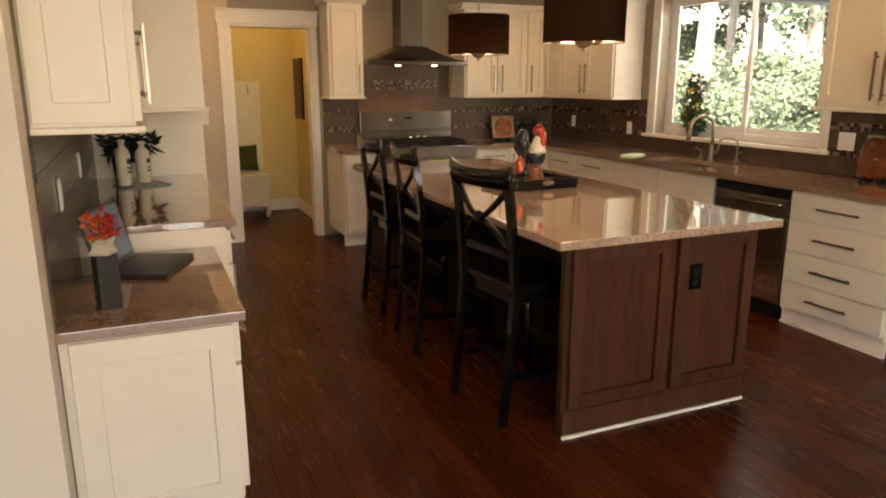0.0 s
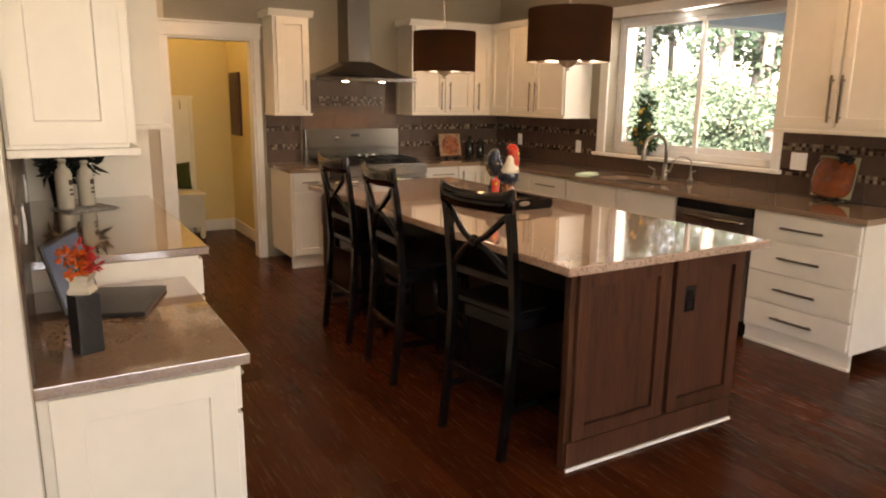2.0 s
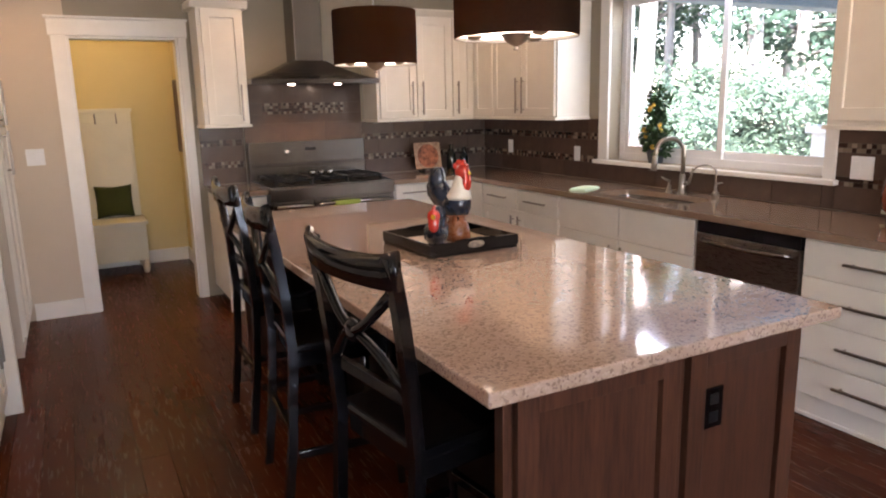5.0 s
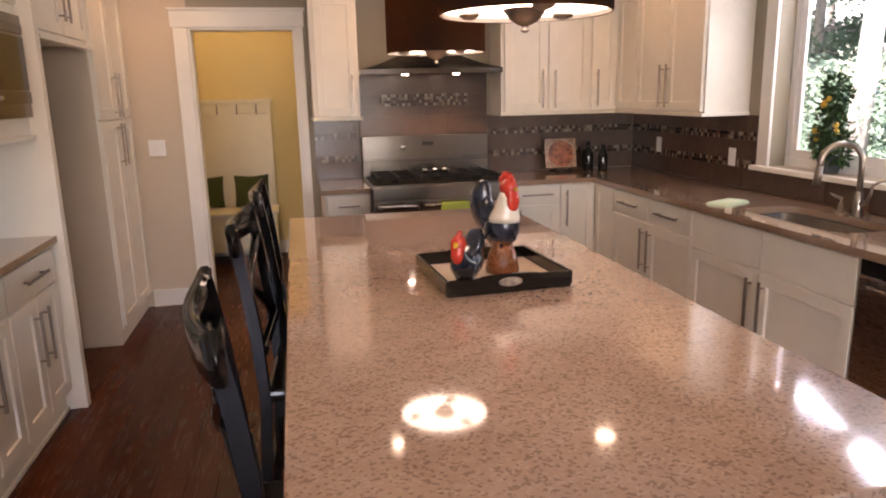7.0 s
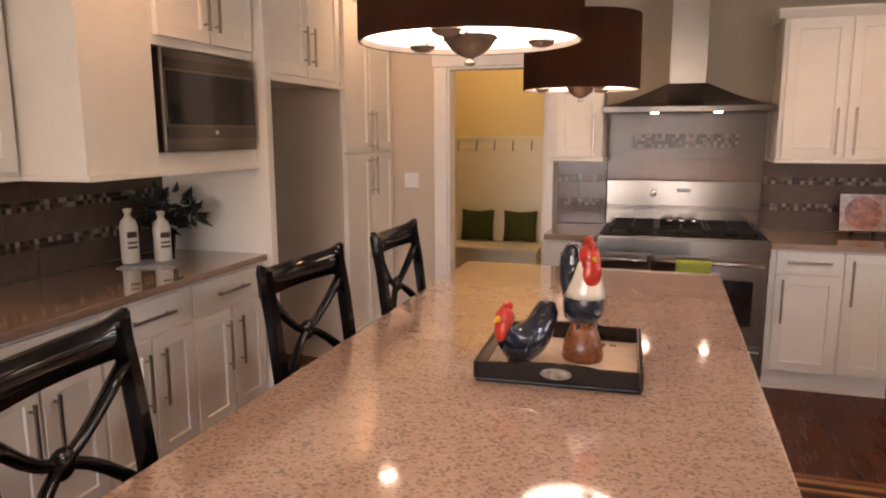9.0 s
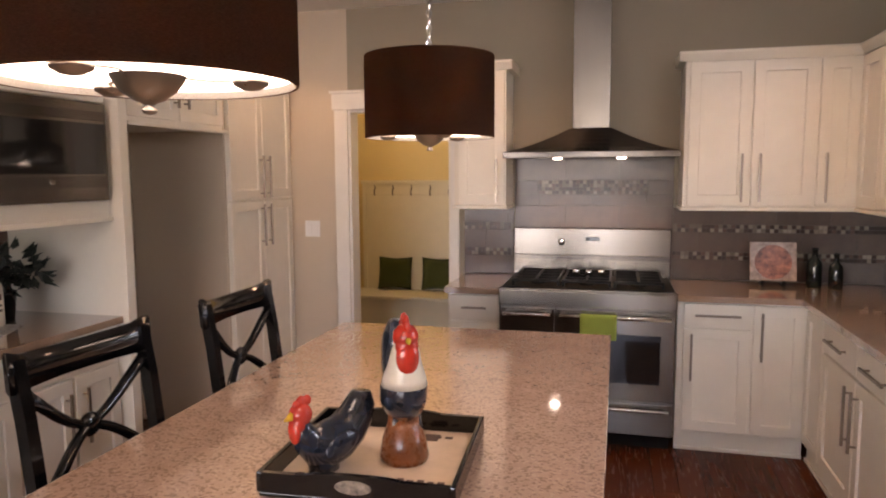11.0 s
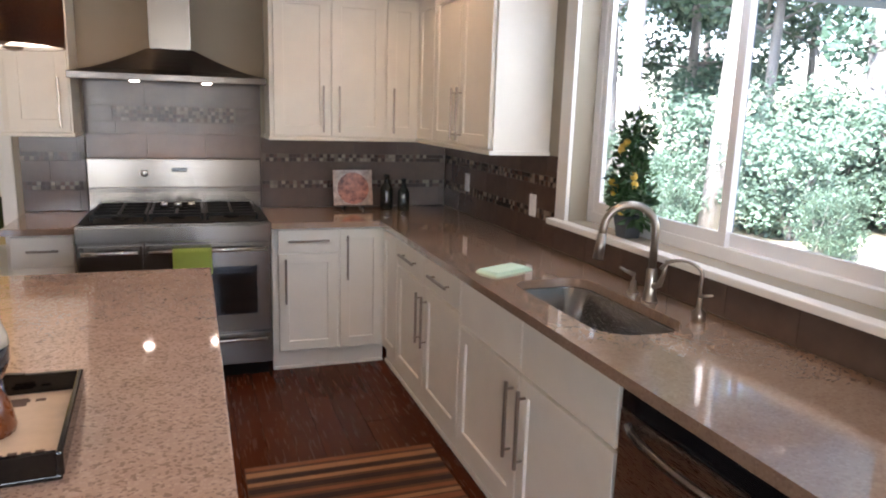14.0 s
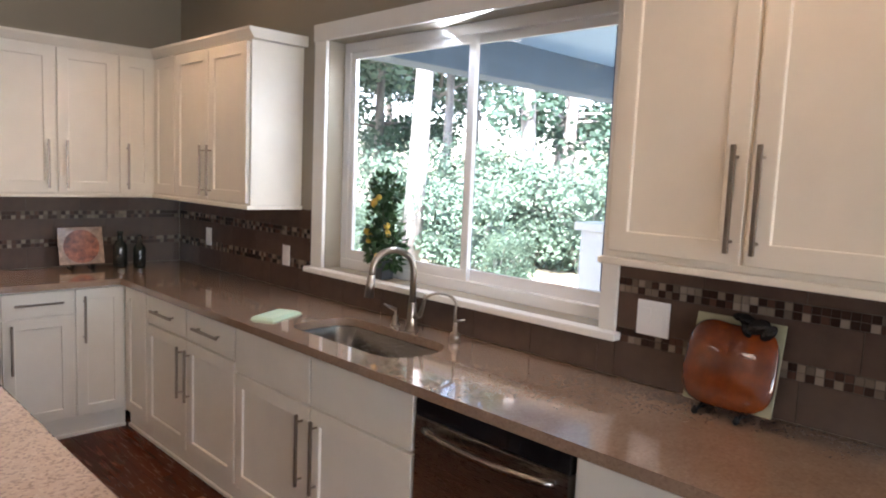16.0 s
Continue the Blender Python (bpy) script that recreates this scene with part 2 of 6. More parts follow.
def lathe(bm, profile, segs=24, c=(0, 0, 0)):
    """A turned shape: profile of (radius, height)."""
    rings = []
    for r, z in profile:
        rings.append([bm.verts.new((c[0] + r * math.cos(2 * math.pi * k / segs), c[1] + r * math.sin(2 * math.pi * k / segs), c[2] + z)) for k in range(segs)])
    for lo, hi in zip(rings, rings[1:]):
        for k in range(segs):
            bm.faces.new((lo[k], lo[(k + 1) % segs], hi[(k + 1) % segs], hi[k]))
    if profile[0][0] > 1e-4:
        bm.faces.new(rings[0][::-1])
    if profile[-1][0] > 1e-4:
        bm.faces.new(rings[-1])


def prism(bm, outline, axis, a, b):
    """An outline of (p, q) pushed along an axis from a to b."""
    def at(p, q, s):
        return {0: (s, p, q), 1: (p, s, q), 2: (p, q, s)}[axis]
    lo = [bm.verts.new(at(p, q, a)) for p, q in outline]
    hi = [bm.verts.new(at(p, q, b)) for p, q in outline]
    n = len(outline)
    bm.faces.new(lo)
    bm.faces.new(hi[::-1])
    for k in range(n):
        bm.faces.new((lo[k], hi[k], hi[(k + 1) % n], lo[(k + 1) % n]))
    bmesh.ops.recalc_face_normals(bm, faces=bm.faces)


def tube(bm, points, radius, segs=10):
    """A bent pipe through points."""
    pts = [Vector(p) for p in points]
    rings = []
    side = None
    for i, p in enumerate(pts):
        d = (pts[min(i + 1, len(pts) - 1)] - pts[max(i - 1, 0)]).normalized()
        if side is None:
            side = d.orthogonal().normalized()
        side = (side - d * side.dot(d)).normalized()
        up = d.cross(side)
        r = radius[i] if isinstance(radius, (list, tuple)) else radius
        rings.append([bm.verts.new(p + r * (math.cos(2 * math.pi * k / segs) * side + math.sin(2 * math.pi * k / segs) * up)) for k in range(segs)])
    for lo, hi in zip(rings, rings[1:]):
        for k in range(segs):
            bm.faces.new((lo[k], lo[(k + 1) % segs], hi[(k + 1) % segs], hi[k]))
    bm.faces.new(rings[0][::-1])
    bm.faces.new(rings[-1])


def finish(name, bm, material, smooth=False):
    mesh = bpy.data.meshes.new(name)
    bm.to_mesh(mesh)
    bm.free()
    mesh.materials.append(material)
    if smooth:
        for p in mesh.polygons:
            p.use_smooth = True
    return mesh


def part(name, bm, material, parent, label="", smooth=False):
    ob = new(name, finish(name, bm, material, smooth))
    ob.parent = parent
    if label:
        ob["label"] = label
    return ob


def thing(name, m, label, category, group="", kind=""):
    ob = new(name)
    ob.empty_display_size = 0.1
    ob.matrix_world = m
    return tagged(ob, label, category, group, kind)


def solid(name, bm, material, label, category, kind="", m=None, smooth=False, group=""):
    ob = new(name, finish(name, bm, material, smooth))
    if m is not None:
        ob.matrix_world = m
    return tagged(ob, label, category, group, kind)


def boxed(*args, bevel=0.0):
    bm = bmesh.new()
    for a in args:
        box(bm, *a, bevel=bevel)
    return bm


def structure(name, bm, material, label):
    return solid(name, bm, material, label, "building part", "structure")


# ---- shell ----
T = 0.14
XB0, YB0 = -0.60, -2.00    # far corner of the dining space behind
structure("wall_east", boxed((XW, XW + T, YB0 - T, WY0, 0, CEIL), (XW, XW + T, WY1, YR + T, 0, CEIL), (XW, XW + T, WY0, WY1, 0, WZ0), (XW, XW + T, WY0, WY1, WZ1, CEIL)), M_WALL, "taupe painted kitchen wall with a wide window opening")
# same taupe paint as wall_north; light falling here is painted in as paler colour
structure("wall_north_west", boxed((XL - T, DX0, YR, YR + T, 0, CEIL)), M_WALLLIT, "taupe painted wall between pantry and doorway, light put into its paler colour")
structure("wall_north", boxed((DX1, XW, YR, YR + T, 0, CEIL), (DX0, DX1, YR, YR + T, DZ, CEIL)), M_WALL, "taupe painted wall behind the range with a doorway")
structure("wall_west", boxed((XL - T, XL, 3.78, YR, 0, CEIL)), M_WALL, "taupe painted wall behind the buffet cabinets")
structure("wall_stub", boxed((XB0, XL, 3.64, 3.78, 0, CEIL)), M_PALE, "pale painted wall beside the desk end")
structure("wall_dining_west", boxed((XB0 - T, XB0, YB0, 3.78, 0, CEIL)), M_PALE, "pale painted wall of the dining space")
structure("wall_dining_south", boxed((XB0 - T, 0.9, YB0 - T, YB0, 0, CEIL), (5.8, XW, YB0 - T, YB0, 0, CEIL), (0.9, 5.8, YB0 - T, YB0, 0, 0.5), (0.9, 5.8, YB0 - T, YB0, 2.45, CEIL)), M_PALE, "pale painted wall with an assumed wide window opening, out of view")
structure("ceiling", boxed((XB0 - T, XW + T, YB0 - T, YR + T, CEIL, CEIL + 0.1)), M_CEIL, "flat off-white painted ceiling")
# mudroom
MX0, MX1, MY1 = 2.45, 4.10, 10.05
structure("wall_mudroom_north", boxed((MX0 - T, MX1 + 1.6, MY1, MY1 + T, 0, CEIL)), M_YELLOW, "cream yellow mudroom wall behind the bench")
structure("wall_mudroom_west", boxed((MX0 - T, MX0, YR + T, MY1, 0, CEIL)), M_YELLOW, "cream yellow mudroom side wall")
structure("wall_mudroom_east", boxed((MX1, MX1 + 0.1, YR + T, 8.60, 0, CEIL), (MX1, MX1 + 0.1, 9.06, MY1, 0, CEIL), (MX1, MX1 + 0.1, 8.60, 9.06, 2.03, CEIL)), M_YELLOW, "cream yellow mudroom wall with an opening")
structure("wall_hall_east", boxed((MX1 + 1.5, MX1 + 1.6, YR + T, MY1, 0, CEIL)), M_YELLOW, "cream yellow hall wall")
structure("ceiling_mudroom", boxed((MX0 - T, MX1 + 1.6, YR + T, MY1 + T, CEIL, CEIL + 0.1)), M_CEIL, "off-white mudroom ceiling")


def pull(bm, x, y, z, length, upright):
    """A square bar pull standing off a front."""
    h = length / 2
    if upright:
        box(bm, x - 0.006, x + 0.006, y - 0.036, y - 0.024, z - h, z + h, 0.002)
        for s in (-1, 1):
            rod(bm, (x, y, z + s * (h - 0.03)), (x, y - 0.028, z + s * (h - 0.03)), 0.005, segs=8)
    else:
        box(bm, x - h, x + h, y - 0.036, y - 0.024, z - 0.006, z + 0.006, 0.002)
        for s in (-1, 1):
            rod(bm, (x + s * (h - 0.03), y, z), (x + s * (h - 0.03), y - 0.028, z), 0.005, segs=8)


def shaker(bm, x0, x1, z0, z1, y, rail=0.058, thick=0.02):
    """A framed front; y is its back plane, it stands proud towards -y."""
    f = y - thick
    if z1 - z0 < 0.20:
        box(bm, x0, x1, f, y, z0, z1, 0.003)
        return
    i0, i1, j0, j1, deep = x0 + rail, x1 - rail, z0 + rail, z1 - rail, f + 0.011
    loops = [[(x0, y, z0), (x1, y, z0), (x1, y, z1), (x0, y, z1)], [(x0, f + 0.002, z0), (x1, f + 0.002, z0), (x1, f + 0.002, z1), (x0, f + 0.002, z1)],
             [(x0 + 0.002, f, z0 + 0.002), (x1 - 0.002, f, z0 + 0.002), (x1 - 0.002, f, z1 - 0.002), (x0 + 0.002, f, z1 - 0.002)],
             [(i0, f, j0), (i1, f, j0), (i1, f, j1), (i0, f, j1)], [(i0 + 0.002, f + 0.002, j0 + 0.002), (i1 - 0.002, f + 0.002, j0 + 0.002), (i1 - 0.002, f + 0.002, j1 - 0.002), (i0 + 0.002, f + 0.002, j1 - 0.002)],
             [(i0 + 0.003, deep, j0 + 0.003), (i1 - 0.003, deep, j0 + 0.003), (i1 - 0.003, deep, j1 - 0.003), (i0 + 0.003, deep, j1 - 0.003)]]
    rings = [[bm.verts.new(p) for p in loop] for loop in loops]
    bm.faces.new(rings[0][::-1])
    for a, b in zip(rings, rings[1:]):
        for k in range(4):
            bm.faces.new((a[k], a[(k + 1) % 4], b[(k + 1) % 4], b[k]))
    bm.faces.new(rings[-1])
    bmesh.ops.recalc_face_normals(bm, faces=bm.faces)


def front(parent, kind, x0, x1, z0, z1, y, handle=None, material=None, metal=None):
    """A door or drawer front with its pull. handle: (x, z, length, upright)."""
    bm = bmesh.new()
    shaker(bm, x0, x1, z0, z1, y)
    ob = part(kind, bm, material or M_WHITE, parent)
    if handle:
        hb = bmesh.new()
        pull(hb, handle[0], y - 0.02, handle[1], handle[2], handle[3])
        part("handle", hb, metal or M_NICKEL, ob, "satin nickel bar pull")
    return ob


def base_unit(m, w, d, fronts, label, top=CT - CTH, name="base_cabinet", category="cabinet", hollow=False):
    """A floor cabinet: body, toe board, fronts (kind, x0, x1, z0, z1, handle)."""
    u = thing(name, m, label, category)
    if hollow:
        part("bottom_board", boxed((0.001, w - 0.001, -d, -0.002, 0.10, 0.12)), M_WHITE, u)
        part("front_board", boxed((0.001, w - 0.001, -d, -d + 0.02, 0.12, top)), M_WHITE, u)
        part("back_board", boxed((0.001, w - 0.001, -0.02, -0.002, 0.12, top)), M_WHITE, u)
        part("side_board", boxed((0.001, 0.02, -d + 0.02, -0.02, 0.12, top)), M_WHITE, u)
        part("side_board", boxed((w - 0.02, w - 0.001, -d + 0.02, -0.02, 0.12, top)), M_WHITE, u)
    else:
        part("body", boxed((0.001, w - 0.001, -d + 0.0, -0.002, 0.10, top), bevel=0.0), M_WHITE, u)
    part("toe_board", boxed((0.001, w - 0.001, -d + 0.022, -d + 0.04, 0, 0.10)), M_WHITE, u)
    part("shoe_moulding", boxed((0.001, w - 0.001, -d + 0.008, -d + 0.0215, 0, 0.02), bevel=0.004), M_WHITE, u)
    for kind, x0, x1, z0, z1, h in fronts:
        front(u, kind, x0, x1, z0, z1, -d, h)
    return u


def crown(bm, x0, x1, d, z, left=False, right=False, h=0.055, out=0.04):
    prism(bm, [(-d, z), (-d - 0.012, z), (-d - out, z + h - 0.014), (-d - out, z + h), (-0.002, z + h), (-0.002, z)], 0, x0 - (out if left else 0), x1 + (out if right else 0))


def wall_unit(m, w, d, z0, z1, fronts, label, ends=(False, False), cap=True, rail_ends=None):
    u = thing("wall_cabinet", m, label, "cabinet")
    part("body", boxed((0.001, w - 0.001, -d, -0.002, z0, z1)), M_WHITE, u)
    e0, e1 = (0.012 if e else 0.0 for e in ends)
    part("bottom_moulding", boxed((0.001 - e0, w - 0.001 + e1, -d - 0.026, -0.002, z0 - 0.022, z0 - 0.001), bevel=0.004), M_WHITE, u)
    if cap:
        bm = bmesh.new()
        crown(bm, 0.001, w - 0.001, d, z1 + 0.001, *ends)
        part("crown_moulding", bm, M_WHITE, u)
    for kind, x0, x1, za, zb, h in fronts:
        front(u, kind, x0, x1, za, zb, -d, h)
    return u


# ---- window-wall base run (local x runs south from YR) ----
D = 0.60
def ws(y):
    return pose(XW, y, 0, 0, 0, -90)


base_unit(ws(7.80), 0.35, D, [("door", 0.045, 0.342, 0.125, 0.862, None)], "white painted corner base cabinet under the worktop")
w = 7.45 - 6.44
base_unit(ws(7.45), w, D, [
    ("drawer_front", 0.008, w / 2 - 0.006, 0.715, 0.862, (w / 4, 0.79, 0.26, False)),
    ("drawer_front", w / 2 + 0.006, w - 0.008, 0.715, 0.862, (0.75 * w, 0.79, 0.26, False)),
    ("door", 0.008, w / 2 - 0.006, 0.125, 0.70, (w / 2 - 0.045, 0.53, 0.27, True)),
    ("door", w / 2 + 0.006, w - 0.008, 0.125, 0.70, (w / 2 + 0.045, 0.53, 0.27, True))], "white shaker base cabinet with two drawers over two doors")
w = 6.44 - 5.23
base_unit(ws(6.44), w, D, [
    ("false_front", 0.008, w / 2 - 0.006, 0.67, 0.862, None),
    ("false_front", w / 2 + 0.006, w - 0.008, 0.67, 0.862, None),
    ("door", 0.008, w / 2 - 0.006, 0.125, 0.655, (w / 2 - 0.05, 0.47, 0.30, True)),
    ("door", w / 2 + 0.006, w - 0.008, 0.125, 0.655, (w / 2 + 0.05, 0.47, 0.30, True))], "white shaker sink base cabinet with two doors", hollow=True)
w = 4.60 - 3.90
dz = [(0.705, 0.862), (0.50, 0.69), (0.305, 0.485), (0.125, 0.29)]
base_unit(ws(4.60), w, D, [("drawer_front", 0.010, w - 0.012, a, b, (w / 2, (a + b) / 2, 0.27, False)) for a, b in dz], "white painted base cabinet with four wide drawers")
# ---- range-wall base run ----
def rs(x):
    return pose(x, YR, 0)


base_unit(rs(4.06), 0.325, D, [("drawer_front", 0.02, 0.315, 0.715, 0.862, (0.17, 0.79, 0.15, False)), ("door", 0.02, 0.315, 0.125, 0.70, (0.27, 0.53, 0.27, True))], "narrow white shaker base cabinet beside the range")
base_unit(rs(5.40), XW - D - 5.40, D, [
    ("drawer_front", 0.035, 0.385, 0.735, 0.862, (0.21, 0.80, 0.24, False)), ("door", 0.035, 0.385, 0.125, 0.72, (0.075, 0.56, 0.27, True)),
    ("door", 0.40, 0.665, 0.125, 0.862, (0.44, 0.69, 0.27, True))], "white shaker base cabinet with drawer and tall door")

# ---- worktops ----
SX0, SX1, SY0, SY1 = 6.165, 6.50, 5.46, 6.19     # sink cut-out
F = XW - 0.645


def rounded(x0, x1, y0, y1, r0, r1, n):
    """A rounded rectangle, n points a corner; r0 for the low-y corners, r1 for the high-y ones."""
    pts = []
    for cx, cy, r, a0 in ((x1 - r0, y0 + r0, r0, -90), (x1 - r1, y1 - r1, r1, 0), (x0 + r1, y1 - r1, r1, 90), (x0 + r0, y0 + r0, r0, 180)):
        for k in range(n):
            t = radians(a0 + 90 * k / (n - 1))
            pts.append((cx + r * math.cos(t), cy + r * math.sin(t)))
    return pts


def sink_slab(bm, x0, x1, y0, y1, hole, z0, z1):
    """A slab with a rounded hole through it."""
    n = len(hole) // 4
    outer = []
    corners = [(x1, y0), (x1, y1), (x0, y1), (x0, y0)]
    for c in range(4):
        prev, here, nxt = corners[c - 1], corners[c], corners[(c + 1) % 4]
        for k in range(n):
            f = k / (n - 1) - 0.5
            other, s = (prev, -f) if f < 0 else (nxt, f)
            outer.append((here[0] + (other[0] - here[0]) * s, here[1] + (other[1] - here[1]) * s))
    rings = [[bm.verts.new((p[0], p[1], z)) for p in loop] for loop, z in ((outer, z1), (hole, z1), (hole, z0), (outer, z0))]
    m = len(hole)
    for i in range(4):
        a, b = rings[i], rings[(i + 1) % 4]
        for k in range(m):
            bm.faces.new((a[k], b[k], b[(k + 1) % m], a[(k + 1) % m]))
    bmesh.ops.remove_doubles(bm, verts=bm.verts, dist=0.0005)
    bmesh.ops.recalc_face_normals(bm, faces=bm.faces)


HOLE = rounded(SX0, SX1, SY0, SY1, 0.13, 0.09, 9)
counter = thing("worktop", pose(0, 0, 0), "brown speckled quartz worktop along sink and range walls", "worktop")
part("slab", boxed((F, XW, 6.26, YR, CT - CTH, CT)), M_QUARTZ, counter)
part("slab", boxed((F, XW, 3.875, 5.39, CT - CTH, CT)), M_QUARTZ, counter)
bm = bmesh.new()
sink_slab(bm, F, XW, 5.3902, 6.2598, HOLE, CT - CTH, CT)
part("slab", bm, M_QUARTZ, counter)
part("slab", boxed((5.395, F - 0.0005, YR - 0.645, YR, CT - CTH, CT)), M_QUARTZ, counter)
solid("worktop", boxed((4.045, 4.388, YR - 0.645, YR, CT - CTH, CT), bevel=0.003), M_QUARTZ, "short brown quartz worktop beside the range", "worktop")

# ---- wall cabinets ----
ZU0, ZU1 = 1.39, 2.235
DU = 0.31
wall_unit(rs(4.035), 0.335, DU, ZU0, ZU1, [("door", 0.03, 0.325, ZU0 + 0.01, ZU1 - 0.01, (0.28, 1.55, 0.27, True))], "narrow white shaker wall cabinet beside the hood", (True, True))
a = 5.43
wall_unit(rs(a), XW - DU - a, DU, ZU0, ZU1, [
    ("door", 0.025, 0.36, ZU0 + 0.01, ZU1 - 0.01, (0.318, 1.56, 0.28, True)),
    ("door", 0.374, 0.705, ZU0 + 0.01, ZU1 - 0.01, (0.416, 1.56, 0.28, True)),
    ("door", 0.722, 0.928, ZU0 + 0.01, ZU1 - 0.01, (0.762, 1.56, 0.28, True))], "white shaker wall cabinet with three doors", (True, False))
w = YR - 6.87
wall_unit(ws(YR), w, DU, ZU0, ZU1, [
    ("door", 0.345, 0.645, ZU0 + 0.01, ZU1 - 0.01, None),
    ("door", 0.66, 1.08, ZU0 + 0.01, ZU1 - 0.01, (1.045, 1.56, 0.28, True)),
    ("door", 1.092, w - 0.02, ZU0 + 0.01, ZU1 - 0.01, (1.13, 1.56, 0.28, True))], "white shaker corner wall cabinet beside the window", (False, True))
w = 4.74 - 3.90
wall_unit(ws(4.74), w, DU, 1.37, 2.235, [
    ("door", 0.02, w / 2 - 0.008, 1.39, 2.225, (w / 2 - 0.035, 1.56, 0.28, True)),
    ("door", w / 2 + 0.005, w - 0.02, 1.39, 2.225, (w / 2 + 0.032, 1.56, 0.28, True))], "white shaker wall cabinet with two doors", (True, True))
# ---- island ----
IX0, IX1, IY0, IY1 = 3.895, 5.032, 3.785, 6.68
isl = thing("kitchen_island", pose(IX0, IY0, 0), "brown stained oak kitchen island with speckled granite top", "island")
part("countertop", boxed((-0.062, IX1 - IX0 + 0.01, -0.015, IY1 - IY0 + 0.01, CT - 0.036, CT), bevel=0.006), M_GRANITE, isl, "beige speckled polished granite")
bw = 4.97 - IX0
E0 = 0.05      # the end stands back under the overhang
# recessed stool side: shade below the top is painted in as near-black oak
part("carcass", boxed((0.32, bw - 0.02, E0 + 0.061, IY1 - IY0 - 0.06, 0.02, CT - 0.037)), M_ISLANDSHADE, isl)
part("end_panel", boxed((0.03, bw, E0 + 0.024, E0 + 0.06, 0.0, CT - 0.037)), M_ISLAND, isl)
part("end_panel", boxed((0.03, bw, IY1 - IY0 - 0.059, IY1 - IY0 - 0.03, 0.0, CT - 0.037)), M_ISLAND, isl)
for a, b in ((0.055, 0.575), (0.612, 1.065)):
    z0, z1, rl = 0.135, 0.86, 0.062
    part("stile", boxed((a, a + rl, E0, E0 + 0.0235, z0, z1), bevel=0.002), M_ISLAND, isl)
    part("stile", boxed((b - rl, b, E0, E0 + 0.0235, z0, z1), bevel=0.002), M_ISLAND, isl)
    part("rail", boxed((a + rl + 0.0005, b - rl - 0.0005, E0, E0 + 0.0235, z0, z0 + rl), bevel=0.002), M_ISLAND, isl)
    part("rail", boxed((a + rl + 0.0005, b - rl - 0.0005, E0, E0 + 0.0235, z1 - rl, z1), bevel=0.002), M_ISLAND, isl)
    part("panel", boxed((a + rl + 0.0005, b - rl - 0.0005, E0 + 0.018, E0 + 0.0235, z0 + rl + 0.0005, z1 - rl - 0.0005)), M_ISLAND, isl)
part("base_moulding", boxed((0.036, bw - 0.004, E0 + 0.010, E0 + 0.0235, 0.001, 0.125), bevel=0.002), M_ISLAND, isl)
part("shoe_moulding", boxed((0.028, bw, E0 - 0.004, E0 + 0.0095, 0, 0.016), bevel=0.004), M_TRIM, isl)
plate = part("outlet_plate", boxed((0.684, 0.757, E0 + 0.011, E0 + 0.0178, 0.605, 0.725), bevel=0.002), M_BLACK, isl, "black outlet plate")
for z in (0.638, 0.692):
    part("socket", boxed((0.704, 0.737, E0 + 0.0085, E0 + 0.0108, z - 0.016, z + 0.016), bevel=0.001), M_IRON, plate, "black socket face")
# ---- ceiling cans ----
M_CAN = glowing("can_glow", (1.0, 0.86, 0.66), 3.0)
def can_light(x, y):
    u = thing("recessed_downlight", pose(x, y, CEIL), "white round recessed ceiling downlight, lit", "ceiling lamp", "ceiling downlights")
    bm = bmesh.new()
    lathe(bm, [(0.062, -0.001), (0.075, -0.006), (0.086, -0.004), (0.088, 0.0)], 24)
    part("trim_ring", bm, M_TRIM, u)
    bm = bmesh.new()
    lathe(bm, [(0.06, -0.004), (0.059, -0.001)], 24)
    part("lens", bm, M_CAN, u)
    lamp("downlight_glow", 'SPOT', pose(x, y, CEIL - 0.02), 2.25, WARM, radius=0.05, spot=radians(125))


for cx, cy in ((2.95, 7.70), (5.96, 7.25), (5.75, 5.60), (5.75, 4.20), (3.05, 5.60), (3.05, 3.9), (4.5, 1.6), (4.5, 7.5)):
    can_light(cx, cy)
lamp("mudroom_glow", 'POINT', pose(3.3, 9.2, 2.45), 1.2, (1.0, 0.80, 0.48), radius=0.12)

# ---- island drawers on the working side ----
for k in range(3):
    y0 = 0.06 + k * 0.90
    for z0, z1 in ((0.69, 0.855), (0.42, 0.675), (0.13, 0.405)):
        bm = bmesh.new()
        shaker(bm, y0, y0 + 0.88, z0, z1, 0.0)
        bm.transform(pose(bw - 0.02, 0.07, 0, 0, 0, 90))
        d = part("drawer_front", bm, M_ISLAND, isl)
        hb = bmesh.new()
        pull(hb, y0 + 0.44, -0.02, (z0 + z1) / 2, 0.28, False)
        hb.transform(pose(bw - 0.02, 0.07, 0, 0, 0, 90))
        part("handle", hb, M_CHROME, d, "bright steel bar pull")

# ---- backsplash: taupe tiles and mosaic bands ----
TILES = {}


def tile_piece(w, h, parent, m):
    key = (round(w, 4), round(h, 4))
    if key not in TILES:
        TILES[key] = finish("tile", boxed((0.0012, w - 0.0012, -0.0085, -0.0035, 0.0012, h - 0.0012), bevel=0.0012), M_TILE)
    ob = new("tile", TILES[key])
    ob.parent = parent
    ob.matrix_local = m


